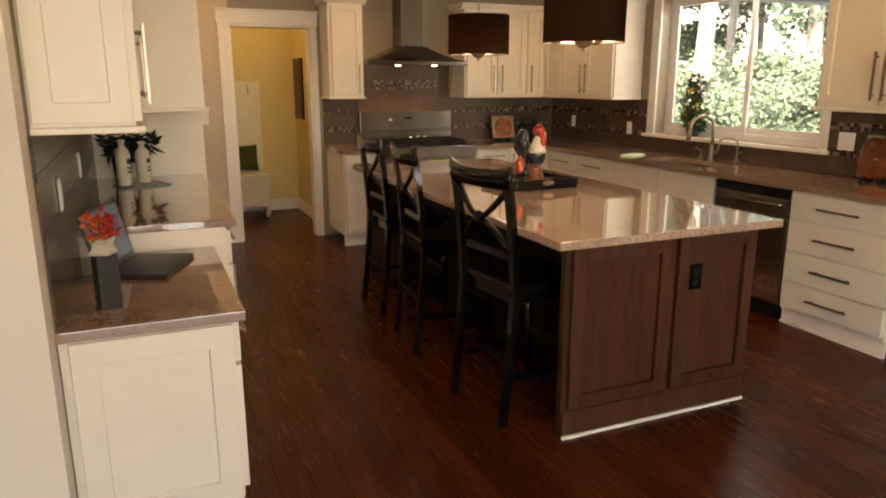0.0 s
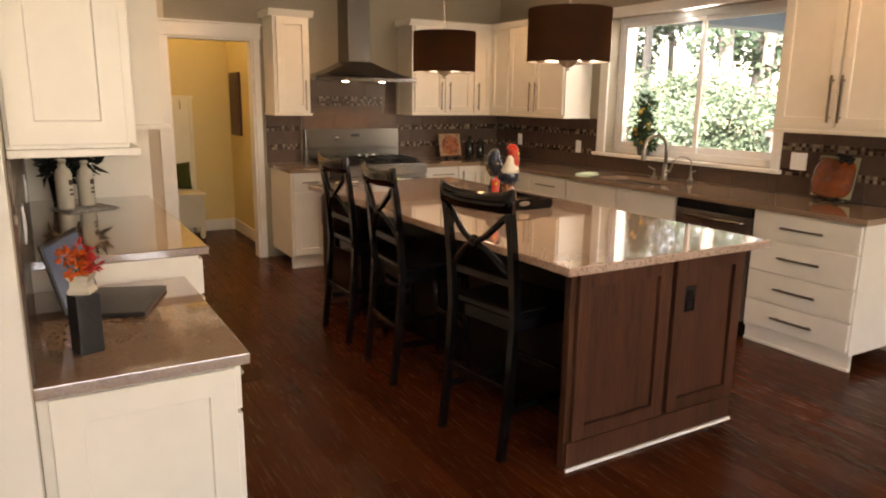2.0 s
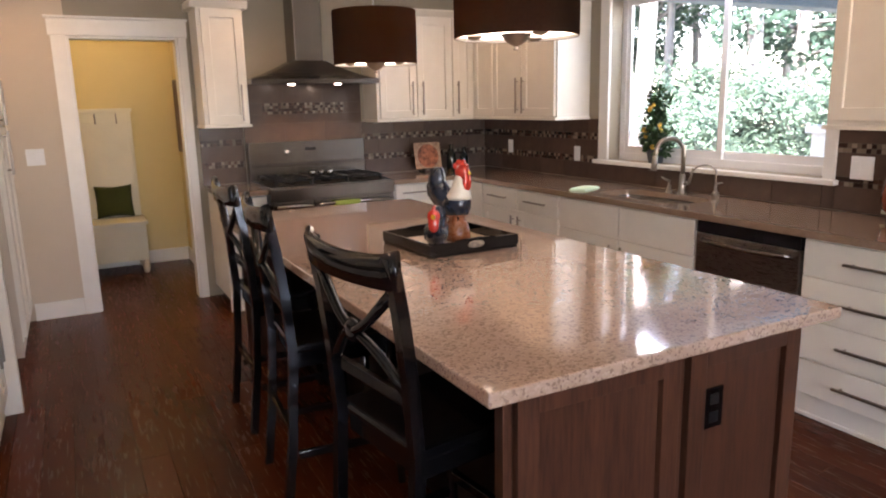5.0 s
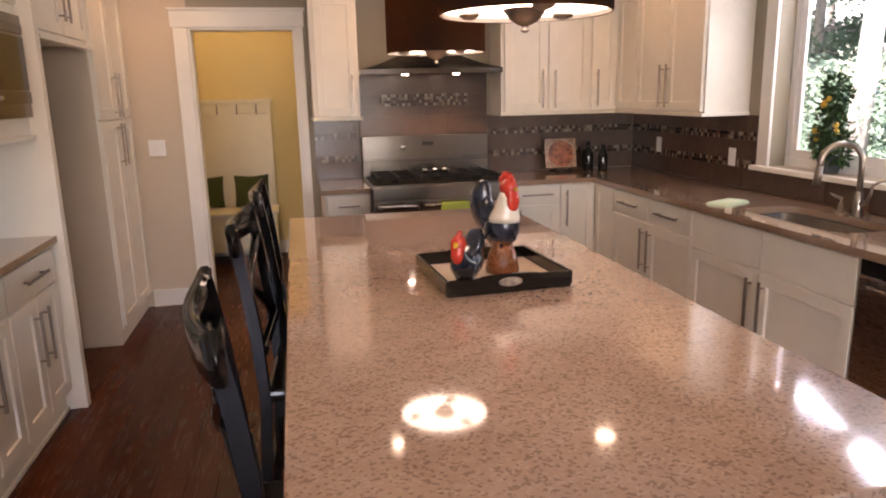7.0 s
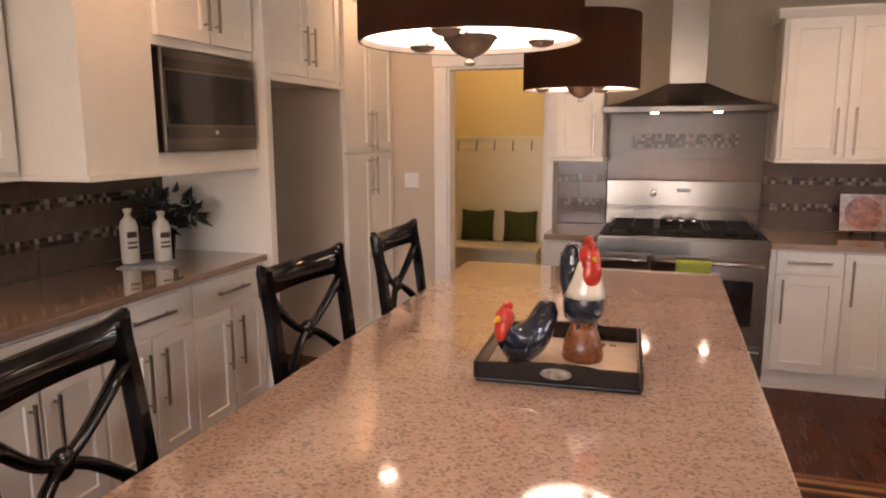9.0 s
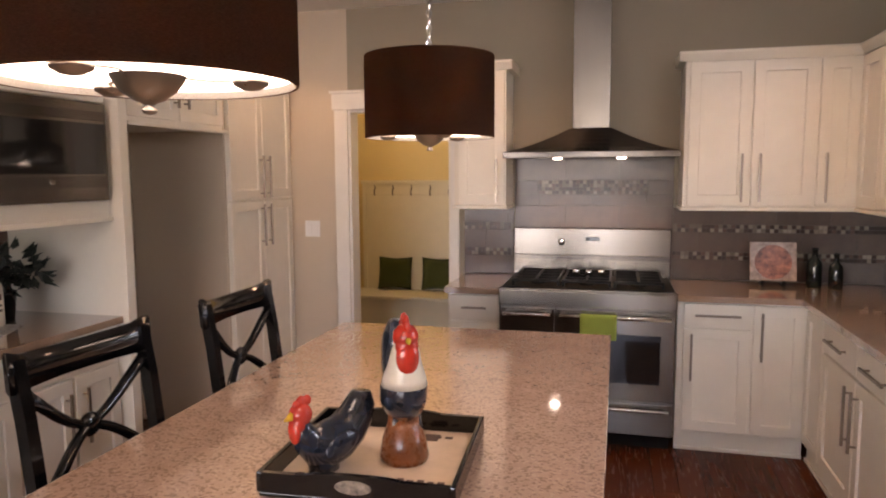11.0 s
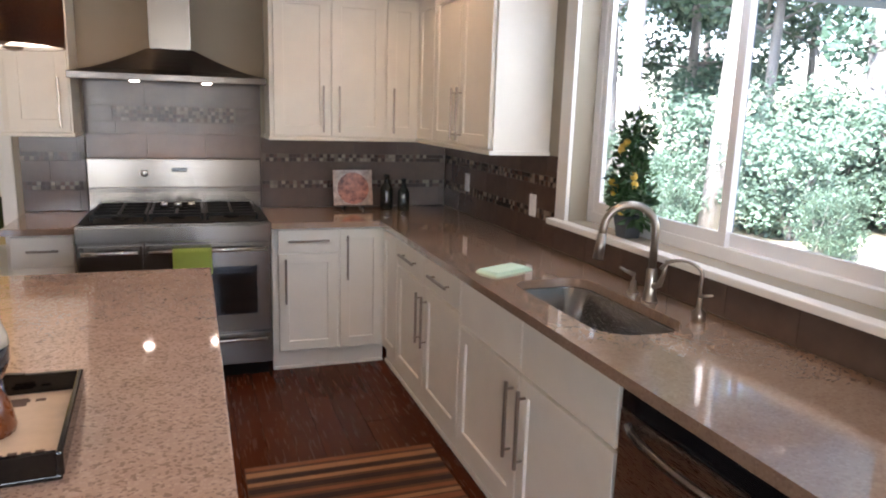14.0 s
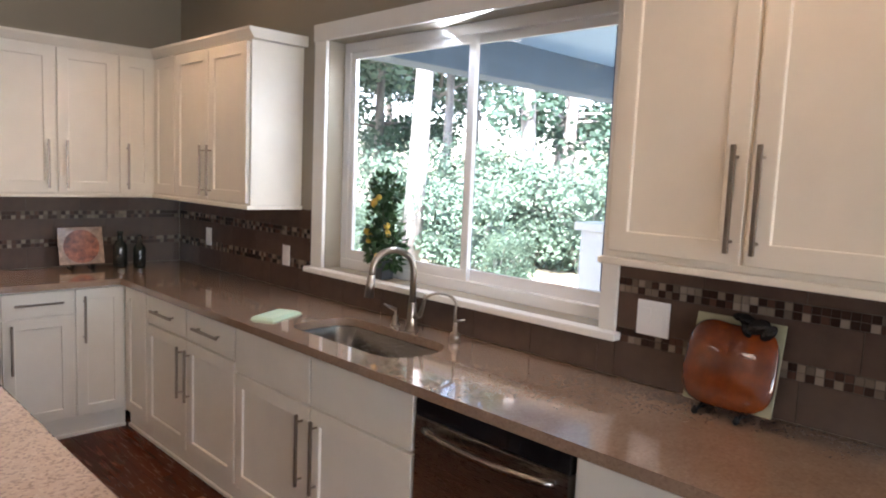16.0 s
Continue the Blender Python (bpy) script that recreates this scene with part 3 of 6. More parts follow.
def tile_field(name, m, w, rows, label, bands=(), tw=0.305, backing=None, skip=None):
    """Rows of tile (z0, z1) over a width w, bands of mosaic (x0, x1, z0, z1)."""
    zs = [z for r in rows for z in r] + [z for b in bands for z in b[2:]]
    u = structure(name, boxed((0, w, -0.004, -0.0005, min(zs), max(zs))), M_GROUT, label)
    u.matrix_world = m
    for i, row in enumerate(rows):
        z0, z1 = row[0], row[1]
        x0, x1 = (row[2], row[3]) if len(row) == 4 else (0.0, w)
        x = x0
        first = tw * (0.5 if i % 2 else 1.0)
        while x < x1 - 0.012:
            e = min(x1, x + first)
            if x1 - e < 0.03:
                e = x1
            tile_piece(e - x, z1 - z0, u, Matrix.Translation((x, 0, z0)))
            x, first = e, tw
    bm = bmesh.new()
    for x0, x1, z0, z1 in bands:
        n = max(1, round((z1 - z0) / 0.0245))
        s = (z1 - z0) / n
        for r in range(n):
            for c in range(int((x1 - x0) / s)):
                a, b = x0 + c * s, z0 + r * s
                box(bm, a + 0.0012, a + s - 0.0012, -0.0095, -0.0035, b + 0.0012, b + s - 0.0012)
    if bands:
        tagged(part("mosaic_tiles", bm, M_MOSAIC, u, "small brown and cream glass mosaic squares"), kind="stuff")
    else:
        bm.free()
    return u


ROWS2 = [(0.912, 1.04), (1.09, 1.215), (1.265, 1.37)]
def two_bands(w):
    return [(0.0, w, 1.04, 1.09), (0.0, w, 1.215, 1.265)]


tile_field("backsplash_range_west", rs(4.035), 0.345, ROWS2, "taupe tile backsplash with mosaic bands", two_bands(0.345))
tile_field("backsplash_range_back", rs(4.3855), 1.019, [(0.93, 1.08), (1.08, 1.23), (1.23, 1.38), (1.38, 1.455), (1.455, 1.545, 0.0, 0.155), (1.455, 1.545, 0.864, 1.019), (1.545, 1.70)], "taupe tile backsplash behind the range with a mosaic inlay", [(0.156, 0.863, 1.455, 1.545)], tw=0.34)
tile_field("backsplash_range_east", rs(5.405), XW - 5.405 - 0.012, ROWS2, "taupe tile backsplash with mosaic bands", two_bands(XW - 5.405 - 0.012))
w = YR - 6.765
tile_field("backsplash_window_north", ws(YR), w, ROWS2, "taupe tile backsplash with mosaic bands beside the window", two_bands(w))
tile_field("backsplash_window_sill", ws(6.7645), 6.7645 - 4.8655, [(0.912, 1.041)], "taupe tile backsplash under the window sill")
w = 4.865 - 3.875
tile_field("backsplash_window_south", ws(4.865), w, [(0.912, 1.04), (1.09, 1.215), (1.265, 1.35)], "taupe tile backsplash with mosaic bands", two_bands(w))
w = 4.80 - 3.80
tile_field("backsplash_desk", pose(XL, 3.80, 0, 0, 0, 90), w, [(0.792, 0.91), (0.91, 1.04), (1.09, 1.215), (1.265, 1.375)], "taupe tile backsplash above the desk", two_bands(w))
w = 6.575 - 4.80
tile_field("backsplash_buffet", pose(XL, 4.80, 0, 0, 0, 90), w, [(0.912, 1.04), (1.09, 1.215), (1.265, 1.375)], "taupe tile backsplash above the buffet", two_bands(w))

# ---- range ----
def slab(name, args, material, parent, label="", bevel=0.003):
    return part(name, boxed(args, bevel=bevel), material, parent, label)


rg = thing("kitchen_range", pose(4.39, YR - 0.012, 0), "wide stainless steel gas range with two oven doors", "range")
RW = 1.00
slab("body", (0.0, RW, -0.66, -0.075, 0.09, 0.905), M_STEEL, rg)
slab("plinth", (0.02, RW - 0.02, -0.60, -0.10, 0.0, 0.089), M_IRON, rg)
slab("control_rail", (0.0, RW, -0.685, -0.6605, 0.83, 0.915), M_STEEL, rg)
slab("cooktop", (0.0, RW, -0.66, -0.075, 0.9055, 0.925), M_STEEL, rg)
slab("burner_tray", (0.012, RW - 0.012, -0.645, -0.082, 0.9255, 0.93), M_IRON, rg, "black enamel burner tray")
slab("backguard", (0.0, RW, -0.074, 0.0, 0.90, 1.235), M_STEEL, rg, bevel=0.006)
slab("vent_rail", (0.005, RW - 0.005, -0.095, -0.0745, 1.035, 1.06), M_DARKSTEEL, rg)
slab("clock_display", (0.47, 0.56, -0.079, -0.0745, 1.155, 1.18), M_BLACKGLASS, rg, "black clock display")
bm = bmesh.new()
rod(bm, (0.315, -0.074, 1.145), (0.315, -0.100, 1.145), 0.024, 0.020, 20)
box(bm, 0.311, 0.319, -0.108, -0.1005, 1.127, 1.163, 0.002)
part("backguard_knob", bm, M_CHROME, rg, "polished knob", True)
for a, b in ((0.012, 0.325), (0.337, RW - 0.012)):
    d = slab("oven_door", (a, b, -0.684, -0.661, 0.30, 0.815), M_STEEL, rg)
    slab("oven_window", (a + 0.07, b - 0.07, -0.688, -0.6845, 0.40, 0.68), M_BLACKGLASS, d, "dark oven window", 0.001)
    hb = bmesh.new()
    rod(hb, (a + 0.02, -0.735, 0.785), (b - 0.02, -0.735, 0.785), 0.012)
    for x in (a + 0.045, b - 0.045):
        rod(hb, (x, -0.684, 0.785), (x, -0.735, 0.785), 0.009)
    part("handle", hb, M_CHROME, d, "round steel towel-bar handle", True)
    d = slab("lower_drawer", (a, b, -0.684, -0.661, 0.10, 0.285), M_STEEL, rg)
    hb = bmesh.new()
    rod(hb, (a + 0.02, -0.722, 0.255), (b - 0.02, -0.722, 0.255), 0.010)
    for x in (a + 0.045, b - 0.045):
        rod(hb, (x, -0.684, 0.255), (x, -0.722, 0.255), 0.008)
    part("handle", hb, M_CHROME, d, "round steel handle", True)
for k in range(3):
    x0 = 0.06 + k * 0.295
    x1 = x0 + 0.29
    gb = bmesh.new()
    for x in (x0 + 0.01, (x0 + x1) / 2, x1 - 0.01):
        box(gb, x - 0.007, x + 0.007, -0.59, -0.13, 0.955, 0.972, 0.002)
    for y in (-0.585, -0.48, -0.36, -0.24, -0.135):
        box(gb, x0 + 0.005, x1 - 0.005, y - 0.007, y + 0.007, 0.9552, 0.9722, 0.002)
    for x in (x0 + 0.012, x1 - 0.012):
        for y in (-0.58, -0.14):
            box(gb, x - 0.008, x + 0.008, y - 0.008, y + 0.008, 0.9305, 0.956)
    part("grate", gb, M_IRON, rg, "black cast iron grate")
    for y in (-0.48, -0.24):
        cb = bmesh.new()
        lathe(cb, [(0.045, 0.0), (0.05, 0.006), (0.04, 0.012), (0.032, 0.013), (0.03, 0.02), (0.0, 0.021)], 20, ((x0 + x1) / 2, y, 0.9305))
        part("burner", cb, M_IRON, rg, "black burner cap", True)
for k in range(3):
    kb = bmesh.new()
    lathe(kb, [(0.024, 0.0), (0.022, 0.03), (0.018, 0.034), (0.0, 0.035)], 18, (0.43 + 0.075 * k, -0.36, 0.9722))
    part("burner_knob", kb, M_CHROME, rg, "bright steel control knob", True)
# towel over the oven handle
bm = bmesh.new()
n = 9
for side, z1 in ((-0.7535, 0.66), (-0.7165, 0.67)):
    rows = []
    for j in range(8):
        z = 0.797 + (z1 - 0.797) * j / 7
        rows.append([bm.verts.new((0.475 + 0.20 * i / (n - 1), side + (0.004 * math.sin(i * 1.7 + j * 0.4)) * (j / 7), z)) for i in range(n)])
    for r0, r1 in zip(rows, rows[1:]):
        for i in range(n - 1):
            bm.faces.new((r0[i], r0[i + 1], r1[i + 1], r1[i]))
    if side < -0.74:
        first = rows[0]
    else:
        mid = [bm.verts.new((v.co.x, -0.735, 0.802)) for v in first]
        for i in range(n - 1):
            bm.faces.new((first[i], mid[i], mid[i + 1], first[i + 1]))
            bm.faces.new((mid[i], rows[0][i], rows[0][i + 1], mid[i + 1]))
bmesh.ops.recalc_face_normals(bm, faces=bm.faces)
bmesh.ops.solidify(bm, geom=bm.faces[:], thickness=0.003)
M_LIME = plain("lime_cotton", (0.32, 0.42, 0.08), 0.9, vary=0.1, grain=400, relief=0.4)
solid("dish_towel", bm, M_LIME, "lime green cotton towel hung over the oven handle", "towel", m=pose(4.39, YR - 0.012, 0), smooth=True)

# ---- hood ----
hd = thing("range_hood", pose(4.887, YR - 0.002, 0), "stainless steel pyramid chimney hood above the range", "hood")
hw, hdp = 0.516, 0.45
bm = bmesh.new()
box(bm, -hw, hw, -hdp, -0.001, 1.685, 1.722, 0.003)
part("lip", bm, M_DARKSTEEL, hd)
bm = bmesh.new()
prev = None
for k in range(7):
    f = k / 6
    g = f ** 0.72
    w, d0 = (hw - 0.004) * (1 - g) + 0.125 * g, (hdp - 0.004) * (1 - g) + 0.27 * g
    z = 1.7225 + 0.145 * f
    ring = [bm.verts.new(p) for p in ((-w, -d0, z), (w, -d0, z), (w, -0.002, z), (-w, -0.002, z))]
    if prev:
        for i in range(4):
            bm.faces.new((prev[i], prev[(i + 1) % 4], ring[(i + 1) % 4], ring[i]))
    else:
        bm.faces.new(ring[::-1])
    prev = ring
bm.faces.new(prev)
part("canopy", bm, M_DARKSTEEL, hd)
slab("chimney", (-0.112, 0.112, -0.26, -0.002, 1.868, CEIL - 0.001), M_STEEL, hd)
for x in (-0.19, 0.19):
    bm = bmesh.new()
    lathe(bm, [(0.022, -0.006), (0.026, -0.002), (0.026, 0.0)], 18, (x, -0.36, 1.6845))
    part("hood_lamp", bm, glowing("hood_lamp_glow", (1.0, 0.9, 0.75), 4.0) if x < 0 else bpy.data.materials["hood_lamp_glow"], hd, "lit hood lamp")
for x in (-0.20, 0.20):
    lamp("hood_glow", 'SPOT', look((4.89 + x, YR - 0.30, 1.672), (4.89 + x, YR - 0.27, 1.0)), 0.75, WARM, radius=0.02, spot=radians(106))

# ---- kitchen window ----
structure("window_casing_north", boxed((XW - 0.022, XW - 0.001, WY1 + 0.0, WY1 + 0.10, WZ0, WZ1 + 0.0), bevel=0.003), M_TRIM, "white painted window casing")
structure("window_casing_south", boxed((XW - 0.022, XW - 0.001, WY0 - 0.065, WY0, WZ0, WZ1), bevel=0.003), M_TRIM, "white painted window casing")
structure("window_casing_head", boxed((XW - 0.024, XW - 0.001, WY0 - 0.085, WY1 + 0.11, WZ1 + 0.001, WZ1 + 0.088), bevel=0.003), M_TRIM, "white painted window head casing")
structure("window_stool", boxed((XW - 0.055, XW + T - 0.01, WY0 - 0.085, WY1 + 0.125, WZ0 - 0.03, WZ0 - 0.001), bevel=0.006), M_TRIM, "white painted window sill board")
wd = thing("window_1", pose(XW + 0.10, 0, 0), "white vinyl sliding kitchen window with two panes", "window", kind="structure")
fr = [(0, 0.055, WY0, WY1, WZ0, WZ0 + 0.05), (0, 0.055, WY0, WY1, WZ1 - 0.05, WZ1), (0, 0.055, WY0, WY0 + 0.05, WZ0 + 0.05, WZ1 - 0.05), (0, 0.055, WY1 - 0.05, WY1, WZ0 + 0.05, WZ1 - 0.05)]
M_VINYL = plain("white_vinyl", (0.82, 0.83, 0.84), 0.35, vary=0.02, relief=0.0)
part("window_frame", boxed(*fr, bevel=0.003), M_VINYL, wd)
ym = 5.735
for nm, y0, y1, x in (("sash", ym - 0.03, WY1 - 0.05, 0.005), ("sash", WY0 + 0.05, ym + 0.03, 0.03)):
    b0 = [(x, x + 0.022, y0, y1, WZ0 + 0.05, WZ0 + 0.10), (x, x + 0.022, y0, y1, WZ1 - 0.085, WZ1 - 0.05), (x, x + 0.022, y0, y0 + 0.04, WZ0 + 0.10, WZ1 - 0.085), (x, x + 0.022, y1 - 0.04, y1, WZ0 + 0.10, WZ1 - 0.085)]
    sa = part("sash", boxed(*b0, bevel=0.002), M_VINYL, wd)
    pn = part("pane", boxed((x + 0.008, x + 0.013, y0 + 0.04, y1 - 0.04, WZ0 + 0.10, WZ1 - 0.085)), M_GLASS, sa)
    pn.visible_shadow = False
part("screen_frame", boxed((0.0555, 0.065, WY0 + 0.05, WY0 + 0.115, WZ0 + 0.05, WZ1 - 0.05), (0.0555, 0.065, ym + 0.0, ym + 0.045, WZ0 + 0.05, WZ1 - 0.05), (0.0555, 0.065, WY0 + 0.116, ym - 0.001, WZ1 - 0.075, WZ1 - 0.05)), plain("blue_frame_paint", (0.03, 0.085, 0.19), 0.4, vary=0.05), wd, "blue insect screen frame")
# assumed dining window behind, unseen, added to go with the fill lamp
wd = thing("window_2", pose(0, YB0 - 0.09, 0), "wide white framed dining window, assumed, out of view", "window", kind="structure")
part("window_frame", boxed((0.9, 5.8, 0, 0.05, 0.5, 0.56), (0.9, 5.8, 0, 0.05, 2.39, 2.45), (0.9, 0.96, 0, 0.05, 0.56, 2.39), (5.74, 5.8, 0, 0.05, 0.56, 2.39), (2.5, 2.56, 0, 0.05, 0.56, 2.39), (4.14, 4.20, 0, 0.05, 0.56, 2.39), bevel=0.003), M_VINYL, wd)
for a, b in ((0.96, 2.5), (2.56, 4.14), (4.20, 5.74)):
    pn = part("pane", boxed((a, b, 0.02, 0.025, 0.56, 2.39)), M_GLASS, wd)
    pn.visible_shadow = False

# ---- doorway trim, baseboards ----
structure("door_casing_west", boxed((DX0 - 0.10, DX0, YR - 0.02, YR - 0.001, 0, DZ), bevel=0.003), M_TRIM, "white painted door casing")
structure("door_casing_east", boxed((DX1, 4.00, YR - 0.02, YR - 0.001, 0, DZ), bevel=0.003), M_TRIM, "white painted door casing")
structure("door_casing_head", boxed((DX0 - 0.115, 4.01, YR - 0.024, YR - 0.001, DZ + 0.001, DZ + 0.115), (DX0 - 0.13, 4.02, YR - 0.036, YR - 0.001, DZ + 0.116, DZ + 0.135), bevel=0.003), M_TRIM, "white painted door head casing with a cap")
structure("door_jamb", boxed((DX0, DX0 + 0.018, YR - 0.001, YR + T + 0.001, 0, DZ - 0.018), (DX1 - 0.018, DX1, YR - 0.001, YR + T + 0.001, 0, DZ - 0.018), (DX0, DX1, YR - 0.001, YR + T + 0.001, DZ - 0.018, DZ), bevel=0.001), M_TRIM, "white painted door jamb")
structure("baseboard", boxed((2.76, DX0 - 0.101, YR - 0.015, YR - 0.001, 0, 0.13), bevel=0.003), M_TRIM, "white painted baseboard")
structure("baseboard_mudroom", boxed((MX0, MX1, MY1 - 0.015, MY1 - 0.001, 0, 0.13), (MX1 - 0.015, MX1 - 0.001, 9.14, MY1 - 0.016, 0, 0.13), bevel=0.003), M_TRIM, "white painted mudroom baseboard")
structure("baseboard_east", boxed((XW - 0.015, XW - 0.001, -1.9, 3.895, 0, 0.13), bevel=0.003), M_TRIM, "white painted baseboard")
structure("baseboard_stub", boxed((XB0, XL - 0.01, 3.624, 3.639, 0, 0.13), bevel=0.003), M_TRIM, "white painted baseboard")
structure("mudroom_door_casing", boxed((MX1 - 0.018, MX1 - 0.001, 9.05, 9.135, 0, 2.03), (MX1 - 0.018, MX1 - 0.001, 8.55, 9.135, 2.031, 2.13), bevel=0.003), M_TRIM, "white painted casing of the mudroom side door")
dr = thing("door_1", pose(MX1 + 0.03, 8.60, 0), "white painted side door, closed, with dark knob", "door", kind="structure")
slab("leaf", (0, 0.04, 0.003, 0.457, 0.008, 2.027), M_TRIM, dr)
bm = bmesh.new()
ball(bm, (-0.055, 0.39, 0.98), 0.027)
rod(bm, (0.0, 0.39, 0.98), (-0.05, 0.39, 0.98), 0.010)
part("door_knob", bm, M_IRON, dr, "dark bronze knob", True)

# ---- left run: desk, buffet, uppers, microwave tower, pantry ----
def ls(y):
    return pose(XL, y, 0, 0, 0, 90)


dk = base_unit(ls(3.80), 0.998, 0.52, [("drawer_front", 0.02, 0.48, 0.60, 0.745, (0.25, 0.67, 0.24, False)), ("drawer_front", 0.495, 0.985, 0.60, 0.745, (0.74, 0.67, 0.24, False)), ("door", 0.02, 0.48, 0.125, 0.585, (0.43, 0.42, 0.26, True)), ("door", 0.495, 0.985, 0.125, 0.585, (0.545, 0.42, 0.26, True))], "low white desk cabinet with framed end panel", top=0.754, name="desk_cabinet")
bm = bmesh.new()
shaker(bm, 0.03, 0.515, 0.10, 0.745, 0.0, 0.075, 0.016)
bm.transform(pose(0, 0, 0, 0, 0, 0) @ Matrix(((0, 1, 0, 0), (-1, 0, 0, 0), (0, 0, 1, 0), (0, 0, 0, 1))))
bmesh.ops.recalc_face_normals(bm, faces=bm.faces)
part("end_panel", bm, M_WHITE, dk)
solid("worktop", boxed((XL, 2.62, 3.775, 4.799, 0.755, 0.79), bevel=0.004), M_QUARTZ, "low brown quartz desk worktop", "worktop")
w = 6.575 - 4.80
base_unit(ls(4.80), w, 0.62, [
    ("drawer_front", 0.02, 0.585, 0.70, 0.855, (0.30, 0.78, 0.26, False)), ("drawer_front", 0.60, 1.15, 0.70, 0.855, (0.875, 0.78, 0.26, False)), ("drawer_front", 1.165, w - 0.02, 0.70, 0.855, (1.46, 0.78, 0.26, False)),
    ("door", 0.02, 0.295, 0.125, 0.685, (0.25, 0.5, 0.26, True)), ("door", 0.31, 0.585, 0.125, 0.685, (0.355, 0.5, 0.26, True)),
    ("door", 0.60, 0.87, 0.125, 0.685, (0.825, 0.5, 0.26, True)), ("door", 0.88, 1.15, 0.125, 0.685, (0.925, 0.5, 0.26, True)),
    ("door", 1.165, 1.455, 0.125, 0.685, (1.41, 0.5, 0.26, True)), ("door", 1.47, w - 0.02, 0.125, 0.685, (1.515, 0.5, 0.26, True))], "white shaker buffet base cabinet with drawers over doors")
solid("worktop", boxed((XL, 2.725, 4.80, 6.575, CT - CTH, CT), bevel=0.004), M_QUARTZ, "brown quartz buffet worktop", "worktop")
ZL0 = 1.398
y0, y1 = 3.84, 5.42
w = y1 - y0
du = 0.285
uA = wall_unit(ls(y0), w, du, ZL0, 2.50, [("door", 0.02 + k * (w - 0.03) / 4, 0.01 + (k + 1) * (w - 0.03) / 4, ZL0 + 0.012, 2.49, (0.015 + (k + (0.88 if k % 2 == 0 else 0.12)) * (w - 0.03) / 4, ZL0 + 0.19, 0.27, True)) for k in range(4)], "tall white shaker wall cabinet above the desk", (True, False), cap=True)
bm = bmesh.new()
shaker(bm, 0.01, du - 0.005, ZL0 + 0.01, 2.49, 0.0, 0.058, 0.014)
bm.transform(Matrix(((0, 1, 0, 0), (-1, 0, 0, 0), (0, 0, 1, 0), (0, 0, 0, 1))))
bmesh.ops.recalc_face_normals(bm, faces=bm.faces)
part("end_panel", bm, M_WHITE, uA)
y0, y1 = 5.42, 6.575
w = y1 - y0
dm = 0.62
mw0, mw1 = 5.84 - y0, 6.565 - y0
u = thing("microwave_cabinet", ls(y0), "deep white wall cabinet with a built-in microwave niche", "cabinet")
part("side_box", boxed((0.001, mw0 - 0.0205, -dm, -0.002, ZL0, 2.50)), M_WHITE, u)
part("niche_shelf", boxed((mw0 - 0.02, w - 0.001, -dm, -0.002, ZL0, 1.4745)), M_WHITE, u)
part("top_box", boxed((mw0 - 0.02, w - 0.001, -dm, -0.002, 1.935, 2.50)), M_WHITE, u)
part("niche_back", boxed((mw0 - 0.02, w - 0.001, -0.10, -0.002, 1.475, 1.9345)), M_WHITE, u)
part("bottom_moulding", boxed((-0.012, w - 0.001, -dm - 0.022, -0.002, ZL0 - 0.022, ZL0 - 0.001), bevel=0.004), M_WHITE, u)
front(u, "door", mw0, (mw0 + w) / 2 - 0.004, 1.975, 2.49, -dm, ((mw0 + w) / 2 - 0.04, 2.13, 0.2, True))
front(u, "door", (mw0 + w) / 2 + 0.004, w - 0.015, 1.975, 2.49, -dm, ((mw0 + w) / 2 + 0.04, 2.13, 0.2, True))
mv = thing("microwave_oven", ls(y0) @ Matrix.Translation((mw0, 0, 0)), "built-in stainless steel microwave oven with dark window", "microwave")
mwid = mw1 - mw0 - 0.02
slab("case", (0.0, mwid, -dm - 0.03, -0.12, 1.477, 1.925), M_STEEL, mv)
slab("door_window", (0.03, mwid - 0.015, -dm - 0.036, -dm - 0.031, 1.60, 1.83), M_BLACKGLASS, mv, "black glass door window", 0.001)
slab("control_strip", (0.02, mwid - 0.01, -dm - 0.038, -dm - 0.031, 1.54, 1.59), M_DARKSTEEL, mv, "dark steel control strip", 0.001)
slab("top_vent", (0.02, mwid - 0.01, -dm - 0.036, -dm - 0.031, 1.845, 1.885), M_DARKSTEEL, mv, "dark steel vent strip", 0.001)
slab("crest", (mwid / 2 - 0.012, mwid / 2 + 0.012, -dm - 0.041, -dm - 0.0385, 1.557, 1.573), M_CHROME, mv, "small silver badge", 0.001)
# fridge alcove and pantry
solid("fridge_side_panel", boxed((XL, 2.755, 6.577, 6.635, 0, 2.50), bevel=0.003), M_WHITE, "tall white painted panel beside the empty fridge space", "panel")
u = thing("fridge_top_cabinet", ls(6.636), "white shaker cabinet above the empty fridge space", "cabinet")
w = 7.53 - 6.636
part("body", boxed((0.001, w - 0.001, -0.66, -0.002, 1.86, 2.50)), M_WHITE, u)
part("bottom_moulding", boxed((0.001, w - 0.001, -0.70, -0.64, 1.838, 1.859), bevel=0.004), M_WHITE, u)
front(u, "door", 0.02, w / 2 - 0.005, 1.885, 2.49, -0.66, (w / 2 - 0.045, 2.06, 0.22, True))
front(u, "door", w / 2 + 0.005, w - 0.02, 1.885, 2.49, -0.66, (w / 2 + 0.045, 2.06, 0.22, True))
u = thing("pantry_cabinet", ls(7.532), "tall white shaker pantry cabinet with four doors", "cabinet")
w = YR - 7.532 - 0.002
part("body", boxed((0.02, w, -0.67, -0.002, 0.10, 2.50)), M_WHITE, u)
part("toe_board", boxed((0.02, w, -0.655, -0.64, 0, 0.0995)), M_WHITE, u)
